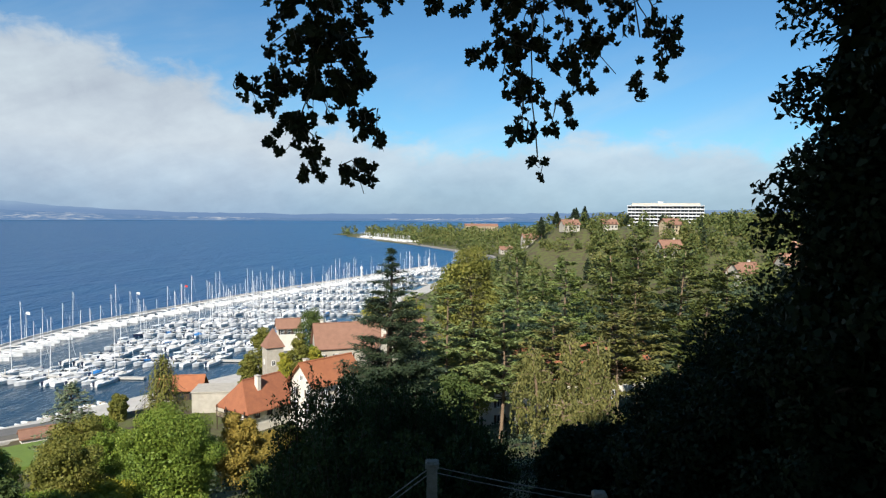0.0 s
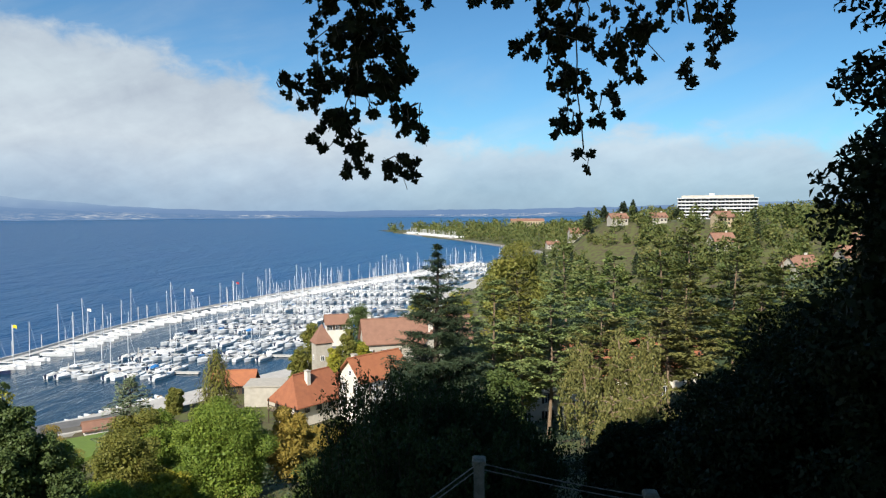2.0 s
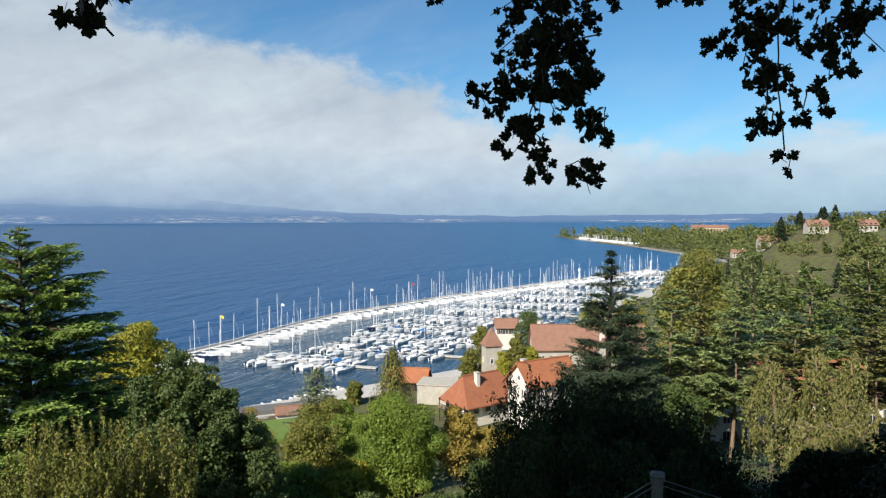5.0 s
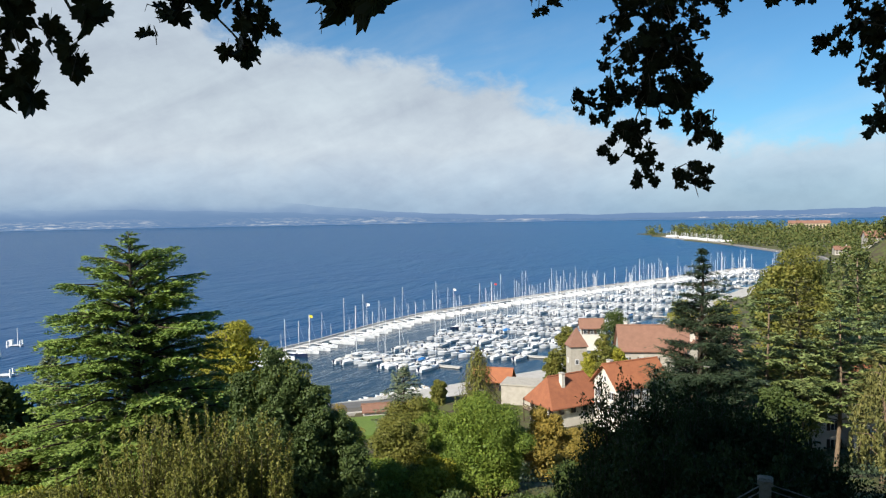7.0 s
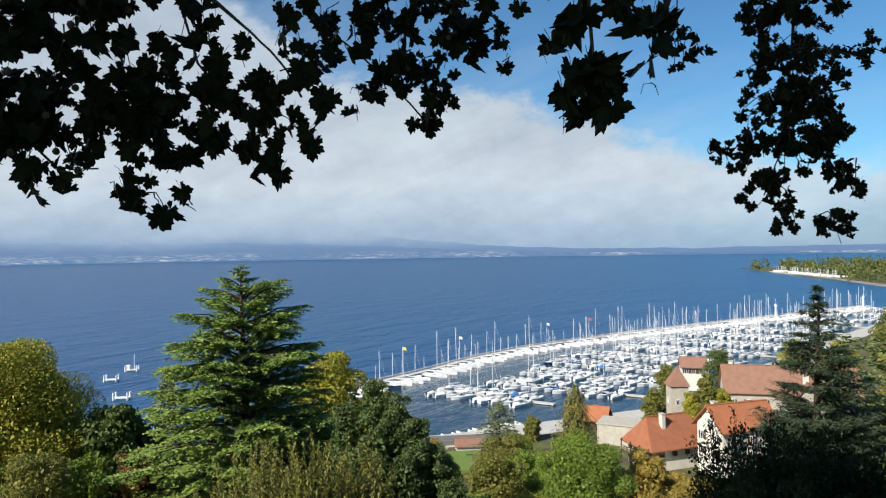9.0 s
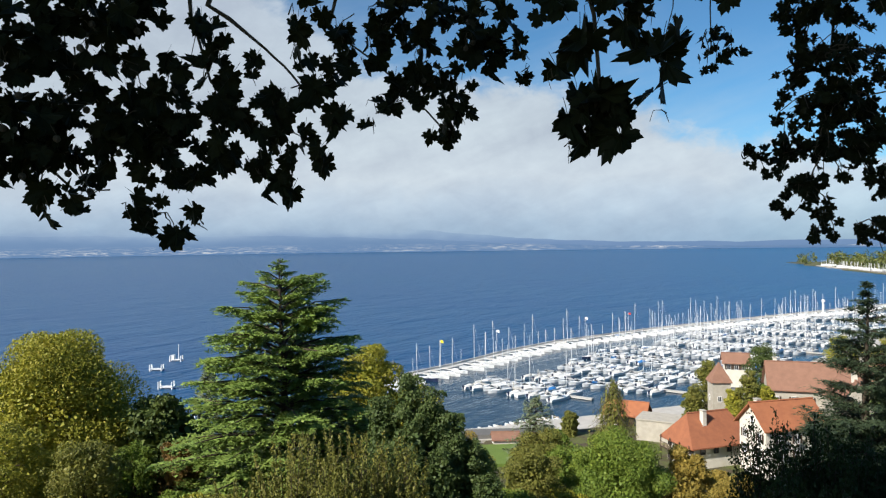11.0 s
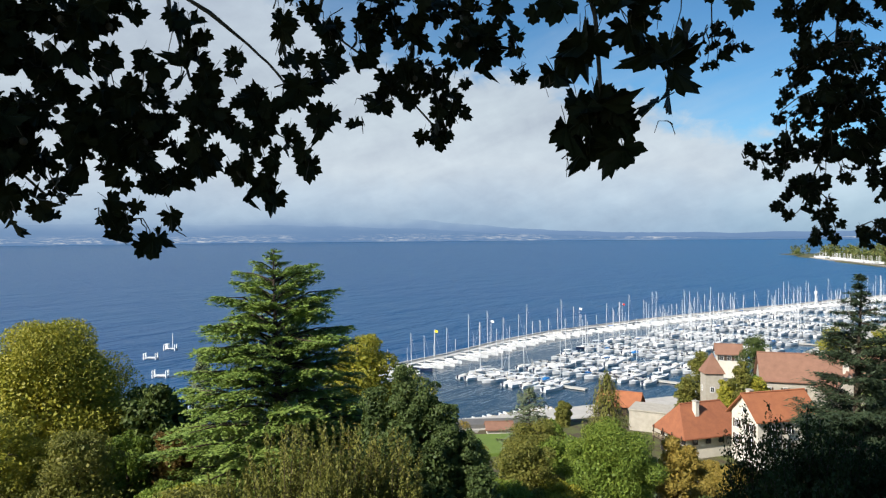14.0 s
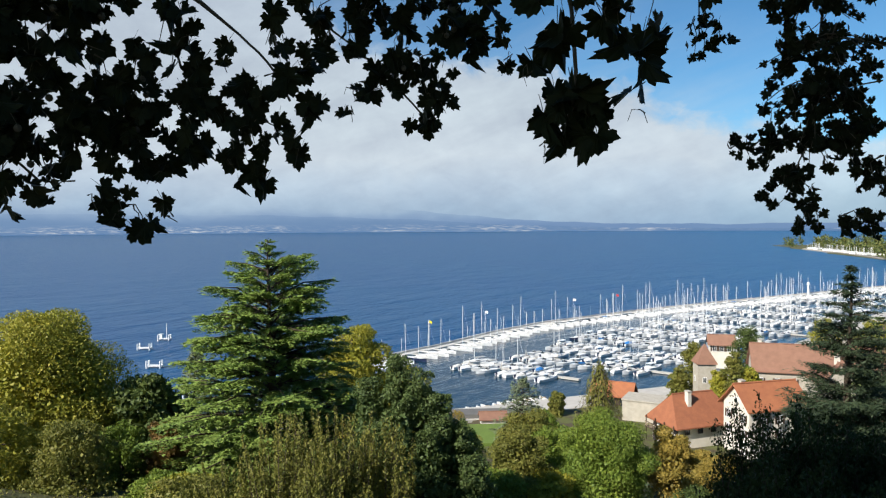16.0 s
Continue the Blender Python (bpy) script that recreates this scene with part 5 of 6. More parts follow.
def build_houses():
    # house with the balcony, ridge across the view
    h = gable_house("harbour_house", -38.9, 137.0, 1.4, 54, 12.5, 8.0, 6.0, 10.2, PLASTER, ROOF_RED, "white house with a red tiled roof and wooden balcony", [], [(-2.2, -1.6, 2.6)], hip=2.6, over=1.1)
    for k in range(4):
        window(h, -6.27, -3.4 + 2.2 * k, 3.6, 1.0, 1.8, "x-", DARK_WOOD)
        window(h, -6.27, -3.4 + 2.2 * k, 0.4, 1.1, 2.0, "x-", DARK_WOOD)
    for k in range(4):
        window(h, -4.5 + 3 * k, -4.42, 3.7, 1.0, 1.5, "y-", DARK_WOOD)
    b = part("balcony", Shape().box(-7.7, -4.6, 3.1, -6.26, 4.6, 3.3), DARK_WOOD, h, "dark wooden balcony")
    part("rail", Shape().box(-7.7, -4.6, 4.2, -7.6, 4.6, 4.3), DARK_WOOD, b)
    for k in range(22):
        part("baluster", Shape().box(-7.68, -4.55 + 0.43 * k, 3.3, -7.62, -4.47 + 0.43 * k, 4.2), CREAM, b)
    for k in range(4):
        part("balcony_post", Shape().box(-7.7, -4.5 + 2.9 * k, -1.5, -7.55, -4.35 + 2.9 * k, 5.6), DARK_WOOD, h)
    # orange-roofed gable house up the slope
    o = gable_house("gable_house", -25.3, 134.9, 5.3, 50, 12.0, 7.0, 7.2, 10.6, PLASTER, ROOF_ORANGE, "pale gabled house with a bright orange tiled roof", [], [(-4.0, 1.2, 1.6)], over=0.8)
    for zz in (1.5, 4.2):
        for yy in (-2.0, 2.0):
            window(o, -6.02, yy, zz, 1.0, 1.5, "x-", WHITE, DARK_WOOD)
        for k in range(3):
            window(o, -3.6 + 3.4 * k, -4.22, zz, 1.0, 1.5, "y-", WHITE, DARK_WOOD)
    window(o, -6.02, 0, 7.4, 0.8, 1.0, "x-")
    # castle by the harbour: tower and long brown-roofed range
    t = thing("castle_tower", -43.6, 163.5, 1.0, 32, "square pale stone tower with a pointed brown tiled roof", "tower")
    part("wall", Shape().box(-2.0, -2.0, -1, 2.0, 2.0, 12.0), STONE, t)
    part("roof", Shape().add([(-2.4, -2.4, 11.8), (2.4, -2.4, 11.8), (2.4, 2.4, 11.8), (-2.4, 2.4, 11.8), (0, 0, 16.4)], [(3, 2, 1, 0), (0, 1, 4), (1, 2, 4), (2, 3, 4), (3, 0, 4)]), ROOF_BROWN, t)
    part("finial", Shape().tube([(0, 0, 16.2), (0, 0, 17.4)], [0.12, 0.03], 6), WIRE, t)
    for zz in (3.5, 7.5):
        window(t, -0.5, -2.02, zz, 0.8, 1.2, "y-")
        window(t, -2.02, 0.4, zz, 0.7, 1.2, "x-")
    c = gable_house("castle_range", -23.0, 187.0, 1.0, 20, 30.0, 8.6, 8.8, 14.2, STONE, ROOF_BROWN, "long stone castle range with a steep brown tiled roof", [], [(5.5, -1.0, 3.0), (-13.0, 0.8, 2.0)], over=0.6)
    for k in range(8):
        for zz in (1.5, 5.0):
            window(c, -13.5 + 3.7 * k, -4.32, zz, 1.0, 1.7, "y-", WHITE, DARK_WOOD)
    d = gable_house("castle_wing", -19.0, 176.0, 1.0, -62, 9.0, 7.0, 8.6, 13.0, STONE, ROOF_BROWN, "stone castle wing with a gabled dormer", [], [(3.0, 0.0, 1.8)], over=0.4)
    for zz in (2.0, 5.6):
        window(d, 4.52, 0, zz, 1.1, 1.8, "x+")
        window(d, -4.52, 0, zz, 1.1, 1.8, "x-")
    r = gable_house("boathouse", -54.6, 224.0, 0.8, 20, 7.0, 5.0, 7.0, 9.2, PLASTER, ROOF_BROWN, "small white house with a brown tiled roof at the quay", [], [(1.5, 1.0, 1.2)])
    for k in range(3):
        window(r, -2.2 + 2.2 * k, -2.52, 4.6, 1.1, 1.6, "y-", WHITE, DARK_WOOD)
    sh = gable_house("quay_shed", -63.8, 158.5, 0.8, 10, 9.0, 6.0, 3.4, 5.6, DARK_WOOD, ROOF_ORANGE, "low open shed with an orange tiled roof", [], [], over=0.8)
    for k in range(3):
        window(sh, -3 + 3 * k, -3.02, 0.6, 1.8, 2.0, "y-", DARK_WOOD)
    w = thing("stone_building", -52.5, 148.5, 0.8, 8, "blank pale stone building with a flat top", "building")
    part("wall", Shape().box(-4.2, -3.6, -1, 4.2, 3.6, 5.4), STONE, w)
    part("coping", Shape().box(-4.4, -3.8, 5.4, 4.4, 3.8, 5.65), STONE, w)
    part("annex", Shape().box(4.2, -2.0, -1, 6.6, 3.0, 3.6), ROOF_BROWN, w)
    q = gable_house("quay_hut", -79.5, 127.5, 0.9, 38, 5.6, 4.0, 1.6, 2.6, PLASTER, ROOF_BROWN, "low hut with a brown tiled roof on the quay", [], [], over=0.4)
    window(q, -2.82, 0, 0.3, 0.9, 0.9, "x-")
    # pale houses among the pines
    for x, y, turn, l, wd, e_, r_, wl, rf, lab in ((6.0, 118, 25, 13, 10, 10.5, 14.0, PLASTER, ROOF_BROWN, "tall pale house half hidden behind pines"), (16.0, 108, -10, 11, 9, 7.0, 10.4, PLASTER, ROOF_RED, "white house with a red roof behind pines"),
                                                  (-6.0, 106, 30, 10, 8, 6.0, 9.5, CREAM, ROOF_BROWN, "cream house behind dark trees"), (27.0, 118, 5, 12, 9, 6.5, 10, PLASTER, ROOF_RED, "white house with a red roof behind pines")):
        hh = gable_house("pine_house", x, y, ground_at(x, y) + 0.3, turn, l, wd, e_, r_, wl, rf, lab, [], [(l * 0.2, 0.8, 1.4)])
        for k in range(3):
            for zz in (1.2, 4.0):
                window(hh, -l / 3 + l / 3 * k, -wd / 2 - 0.02, zz, 1.1, 1.5, "y-", WHITE, DARK_WOOD)
    # houses on the ridge and the slope below the hotel
    for x, y, z, turn, l, wd, e_, r_, wl, rf, lab in ((82, 480, 36.5, 15, 12, 8, 3.8, 6.6, DULL_PLASTER, ROOF_BROWN, "white villa with a brown roof on the ridge"), (107, 470, 36.0, 10, 10, 8, 3.6, 6.2, DULL_PLASTER, ROOF_BROWN, "white villa with a brown roof on the ridge"),
                                                      (140, 440, 34.0, 18, 11, 9, 5.6, 8.8, CREAM, ROOF_BROWN, "cream villa with a brown roof below the hotel"), (122, 385, 25.5, 12, 12, 9, 5.5, 9.5, DULL_PLASTER, ROOF_BROWN, "white house with a brown roof on the slope"),
                                                      (128, 300, 22.0, 20, 12, 9, 6, 10, STONE, ROOF_BROWN, "stone house with a brown roof on the slope"), (150, 300, 27.0, 5, 13, 9, 6, 10, DULL_PLASTER, ROOF_BROWN, "white house with a brown roof on the slope"),
                                                      (172, 330, 33.0, -20, 14, 9, 5, 8.5, DULL_PLASTER, ROOF_BROWN, "white house with a brown roof on the slope"), (60, 520, 17.0, 12, 14, 9, 6, 9.5, DULL_PLASTER, ROOF_BROWN, "white house with a brown roof in the wood"),
                                                      (62, 640, 6.0, 18, 14, 9, 5, 8, DULL_PLASTER, ROOF_BROWN, "white house with a brown roof in the wood"), (60, 760, 4.0, 10, 15, 10, 5, 8, DULL_PLASTER, ROOF_BROWN, "white house with a brown roof near the bay")):
        hh = gable_house("hill_villa", x, y, ground_at(x, y) + 0.2, turn, l, wd, e_, r_, wl, rf, lab, [], [(l * 0.25, 0.5, 1.6)])
        for k in range(4):
            for zz in (1.2, 4.0):
                window(hh, -l * 0.375 + l * 0.25 * k, -wd / 2 - 0.02, zz * 0.8, 1.1, 1.2, "y-", DARK_WOOD)
    ch = gable_house("large_villa", 62, 1500, 6.0, 4, 72, 20, 15, 20, CREAM, ROOF_BROWN, "large cream building with a red roof above the wood", [], [(10, 2, 3.0), (-12, 2, 3.0)])
    for k in range(12):
        for zz in (2, 5.6):
            window(ch, -31 + 5.6 * k, -10.02, zz + 4, 2.2, 2.8, "y-", DARK_WOOD)


def build_hotel():
    ob = thing("hotel_block", 177.5, 572.3, 37.0, -17.3, "long white hotel block with rows of balconies", "hotel")
    L, floors, fh = 61.0, 6, 2.75
    part("wall", Shape().box(-L / 2, 1.8, -8, L / 2, 14, floors * fh), DULL_PLASTER, ob)
    part("plinth", Shape().box(-L / 2, 0.6, -8, L / 2, 1.8, 0), STONE, ob)
    part("roof", Shape().box(-L / 2 - 0.5, -0.6, floors * fh, L / 2 + 0.5, 14.5, floors * fh + 0.5), HOTEL_WHITE, ob)
    part("attic", Shape().box(-L / 2 + 3, 3, floors * fh + 0.5, L / 2 - 3, 13, floors * fh + 2.6), DULL_PLASTER, ob)
    part("lift_house", Shape().box(-6, 5, floors * fh + 2.6, -2, 10, floors * fh + 4.2), HOTEL_WHITE, ob)
    pane = Shape().box(-1.25, 1.7, 0.25, 1.25, 1.79, 2.25).mesh("pane", DARK_GLASS)
    fin = Shape().box(-0.1, -0.3, 0, 0.1, 1.8, fh - 0.25).mesh("partition", HOTEL_WHITE)
    for f in range(floors):
        slab = part("balcony", Shape().box(-L / 2, -0.4, f * fh - 0.25, L / 2, 1.8, f * fh), HOTEL_WHITE, ob)
        part("parapet", Shape().box(-L / 2, -0.5, f * fh - 0.25, L / 2, -0.3, f * fh + 0.75), HOTEL_WHITE, slab)
        for k in range(20):
            o = part("pane", pane, None, slab)
            o.location = (-L / 2 + 1.55 + k * 3.05, 0, f * fh)
        for k in range(11):
            o = part("partition", fin, None, slab)
            o.location = (-L / 2 + 0.1 + k * (L - 0.2) / 10, 0, f * fh)


build_breakwater()
build_boats()
build_landing_stage()
build_houses()
build_hotel()


def build_shore():
    """Quay, road, lawn and the white strip along the far bay."""
    q = ribbon([(-97, 122), (-86, 136), (-76, 152), (-56, 182), (-47, 216), (-41, 262), (-27, 352), (-2, 472), (33, 572)], 10.0, -2, 1.6, 3.0)
    solid("quay", q, CONCRETE, "pale concrete quay along the harbour", "quay", kind="structure")
    solid("bay_promenade", ribbon([(42, 640), (40, 722), (-6, 862), (-68, 1038), (-143, 1210)], 4.0, -2, 2.0, 2.0), GREY_STONE, "pale promenade wall along the bay", "promenade", kind="structure")
    solid("bay_beach", ribbon([(-80, 1075), (-110, 1130), (-146, 1215), (-190, 1320)], 10.0, -1, 1.6, 8.0), STONE, "pale shingle strip along the bay", "beach", kind="structure")
    r, yard = random.Random(9), Shape()
    for k in range(110):
        t = r.random()
        x, y = -80 - 110 * t + r.uniform(0, 16), 1075 + 245 * t + r.uniform(-6, 6)
        m = pose(x + 6, y, 2.0, 0, 0, r.uniform(0, 360)) @ Matrix.Diagonal((1, 1, 1.6, 1))
        yard.loft([[m @ Vector(p) for p in ring] for ring in hull_rings(r.uniform(6, 10), 2.8, 1.2)])
        if r.random() < 0.4:
            yard.tube([m @ Vector((0, 0, 1)), m @ Vector((0, 0, 6))], [0.2, 0.15], 4)
    solid("boat_yard", yard, WHITE, "crowded white boats laid up along the bay", "boats", kind="stuff")
    solid("lawn", ribbon([(-100, 96), (-78, 114), (-62, 128)], 13.0, 0.5, 2.45, 0.0), LAWN, "mown lawn by the shore road", "lawn", kind="structure")
    solid("shore_road", ribbon([(-120, 92), (-88, 119), (-70, 134)], 5.0, 0.5, 2.5, -6.0), ASPHALT, "grey shore road behind the quay", "road", kind="structure")


build_shore()


# ---- terrace fence ----
def build_fence():
    f = thing("terrace_fence", label="stone posts strung with steel wires at the edge of the slope", category="fence")
    spots = [(-0.2, 7.0, 42.45), (1.52, 6.85, 42.2), (-1.75, 6.2, 41.6), (3.2, 6.6, 42.2)]
    for x, y, z in spots:
        g = ground_at(x, y) - 0.4
        p = part("post", Shape().loft([[(x + a * w, y + b * w, zz) for a, b in ((-1, -1), (1, -1), (1, 1), (-1, 1))] for w, zz in ((0.06, g), (0.055, z - 0.09), (0.055, z - 0.08))]), POST_STONE, f)
        part("cap", Shape().loft([[(x + a * w, y + b * w, zz) for a, b in ((-1, -1), (1, -1), (1, 1), (-1, 1))] for w, zz in ((0.072, z - 0.085), (0.072, z - 0.04), (0.05, z - 0.02))]), POST_STONE, p)
    order = [2, 0, 1, 3]
    for a, b in zip(order, order[1:]):
        for dz in (0.08, 0.14, 0.55):
            p0, p1 = Vector(spots[a]), Vector(spots[b])
            part("wire", Shape().tube(bent(p0 - Vector((0, 0, dz)), p1 - Vector((0, 0, dz)), -0.02, 5), [0.006] * 5, 5), WIRE, f)


build_fence()


# ---- plane trees over the terrace ----
def plane_leaf(name, seed):
    """A lobed, toothed leaf, tip along +y, gently cupped, with its stalk."""
    r = random.Random(seed)
    lobes = [(-2.2, 0.58), (-1.1, 0.86), (0.0, 1.0), (1.1, 0.86), (2.2, 0.58)]
    pts = []
    for i, (q, ln) in enumerate(lobes):
        ln *= r.uniform(0.9, 1.1)
        for dq, k in ((-0.53, 0.70), (-0.36, 0.87), (-0.22, 0.82), (0.0, 1.05), (0.22, 0.82), (0.36, 0.87), (0.53, 0.70)):
            pts.append((q + dq, ln * k * r.uniform(0.93, 1.07)))
    s = Shape()
    v = [(0, 0, 0)] + [(0.52 * k * math.sin(q), 0.52 * k * math.cos(q), -(0.35 + 0.5 * (seed % 3)) * (0.52 * k) ** 2 * (1 + 0.8 * math.sin(3 * q + seed))) for q, k in pts]
    n = len(pts)
    s.add(v, [(0, i, i + 1) for i in range(1, n)])
    s.add([(-0.006, -0.38, 0.06), (0.006, -0.38, 0.06), (0.008, -0.2, 0.01), (-0.008, -0.2, 0.01), (0.008, 0, 0.0), (-0.008, 0, 0.0)], [(0, 1, 2, 3), (3, 2, 4, 5)])
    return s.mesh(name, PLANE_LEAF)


LEAF_MESHES = [plane_leaf("leaf", k) for k in range(5)]


def leaf_pose(p, size, away, hang):
    """A leaf that hangs from p, its tip down, its face turned roughly along away."""
    tip = Vector((rng.normal(0, 0.45), rng.normal(0, 0.45), -hang)).normalized()
    face = (Vector(away) + Vector(rng.normal(0, 0.55, 3))).normalized()
    x = tip.cross(face).normalized()
    z = x.cross(tip)
    m = Matrix((x, tip, z)).transposed().to_4x4()
    return Matrix.Translation(p) @ m @ Matrix.Diagonal((size, size, size, 1))


def spot(left, up, d, eye):
    """The place at that many degrees left and up as seen from a spot on the terrace, d metres off."""
    a, e = math.radians(left), math.radians(up)
    return Vector((-math.sin(a) * math.cos(e) * d + eye[0], math.cos(a) * math.cos(e) * d + eye[1], eye[2] + math.sin(e) * d))


def plane_tree(x, y, girth, clumps, boughs, single, label, crown=None, eye=(0, 0, 45)):
    """clumps: (left, up, distance, half width, half height, leaves), leaf size; boughs: chains of (left, up, distance)."""
    g = ground_at(x, y)
    ob = thing("plane_tree", x, y, g, 0, label, "tree", "plane trees on the terrace")
    home = Vector((x, y, g))
    fork = Vector((0.2, 0.3, 6.5))
    part("trunk", Shape().tube([(0, 0, -0.5), (0.05, 0.05, 1.5), (0.1, 0.15, 4), fork, (0.3, -0.4, 10.5), (0.2, -1.0, 17.0)], [girth * 1.2, girth, girth * 0.9, girth * 0.8, girth * 0.5, girth * 0.2], 10), PLANE_BARK, ob, smooth=True)
    for chain in boughs:
        pts = [fork] + [spot(*c, eye) - home for c in chain]
        fine = []
        for a, b in zip(pts, pts[1:]):
            fine += bent(a, b, 0.03 * (b - a).length, 4, 0.012 * (b - a).length)[:-1]
        fine.append(pts[-1])
        n = len(fine)
        first = girth * 0.11
        part("branch", Shape().tube(fine, [max(0.005, first * (1 - i / n) ** 2.2) for i in range(n)], 6), PLANE_BARK, ob, smooth=True)
    loose, twigs, made = [], Shape(), 0
    for (left, up, d, hw, hh, n), size in clumps:
        c = spot(left, up, d, eye)
        ax = math.radians(left)
        right, back = Vector((math.cos(ax), math.sin(ax), 0)), Vector((-math.sin(ax), math.cos(ax), 0))
        k = math.radians(1) * d
        root = c + Vector((0, 0, hh * k * 0.9))
        stems = []
        for i in range(max(2, n // 5)):
            q, w = rng.uniform(0, 2 * math.pi), math.sqrt(rng.random())
            e_ = c + right * (math.cos(q) * w * hw * k) + Vector((0, 0, math.sin(q) * w * hh * k)) + back * rng.normal(0, 0.25 * hw * k)
            chain = bent(root + right * rng.normal(0, 0.3 * hw * k), e_, 0.01 * d, 4, 0.0045 * d)
            twigs.tube([q_ - home for q_ in chain], [0.0012 * d, 0.0009 * d, 0.0007 * d, 0.0005 * d], 4)
            stems.append(chain)
        for i in range(n):
            chain = stems[i % len(stems)]
            t = (1 - 0.55 * rng.random() ** 1.3) * 2.999
            p = chain[int(t)].lerp(chain[int(t) + 1], t % 1) + Vector(rng.normal(0, 0.13 * size + 0.01, 3)) + Vector((0, 0, 0.15 * size))
            m = leaf_pose(p - home, size * rng.uniform(0.6, 1.2), back, 0.9)
            me = LEAF_MESHES[int(rng.integers(0, 5))]
            if made < single:
                o = new("leaf", me)
                o.parent = ob
                o.matrix_basis = m
                made += 1
            else:
                loose.append((me, m))
        if n > 9 and d < 4:
            for chain in stems[:2]:
                p = chain[2] + Vector((rng.normal(0, 0.02), rng.normal(0, 0.02), -0.07)) - home
                part("seed_ball", Shape().tube([p + Vector((0, 0, h)) for h in (0.013, 0.009, 0.0, -0.009, -0.013)], [0.002, 0.0095, 0.013, 0.0095, 0.002], 7), PLANE_BARK, ob)
                twigs.tube([chain[2] - home, p + Vector((0, 0, 0.01))], [0.0014, 0.0012], 3)
    part("twig_frame", twigs, PLANE_BARK, ob)["kind"] = "stuff"
    if loose:
        s = Shape()
        for me, m in loose:
            s.add([m @ v.co for v in me.vertices], [tuple(p.vertices) for p in me.polygons])
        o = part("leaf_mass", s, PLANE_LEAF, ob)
        o["kind"] = "stuff"
    # crowns out of view, added to block the sun from bank and ivy
    if crown:
        out = []
        for cx, cy, cz, rad, n in crown:
            v = broad_crown(rad, -rad * 0.8, rad, n, 26, 0.55)
            out.append(v + np.array([cx - x, cy - y, cz - g]))
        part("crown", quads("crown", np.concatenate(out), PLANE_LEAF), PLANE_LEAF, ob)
    return ob


HANGING = [(11.0, 20.2, 4.50, 4.6, 2.6, 150), (11.0, 24.0, 4.50, 4.0, 2.6, 90), (11.0, 16.0, 4.50, 5.0, 2.4, 169), (10.8, 11.9, 4.50, 4.8, 2.9, 206), (12.9, 8.8, 4.50, 3.3, 1.9, 94), (17.2, 9.0, 4.50, 1.3, 0.9, 19), (9.2, 9.1, 4.50, 2.9, 1.9, 75), (13.6, 6.0, 4.50, 2.4, 1.9, 64),
            (11.8, 4.0, 4.50, 1.4, 1.2, 26), (7.3, 6.6, 4.50, 1.3, 2.4, 45), (7.7, 2.9, 4.50, 1.8, 1.2, 26), (5.5, 17.1, 4.50, 1.4, 0.7, 15)]
RIGHT = [(-2.5, 16.7, 5.00, 4.8, 2.1, 98), (-8.0, 15.7, 5.00, 5.2, 2.9, 154), (1.3, 16.3, 5.00, 1.2, 1.4, 17), (-5.5, 12.2, 5.00, 3.3, 2.4, 84), (-10.8, 12.0, 5.00, 2.9, 2.4, 70), (-14.7, 14.9, 5.00, 2.9, 2.4, 50),
            (-17.1, 12.3, 5.00, 1.4, 2.4, 31), (-14.8, 10.1, 5.00, 1.4, 1.2, 14), (-6.2, 9.1, 5.00, 2.4, 1.9, 48), (-8.6, 7.7, 5.00, 1.4, 1.7, 22), (-5.8, 5.7, 5.00, 1.2, 1.0, 17), (-7.0, 3.6, 5.00, 0.8, 0.9, 7),
            (-1.1, 12.3, 5.00, 1.0, 0.9, 8)]
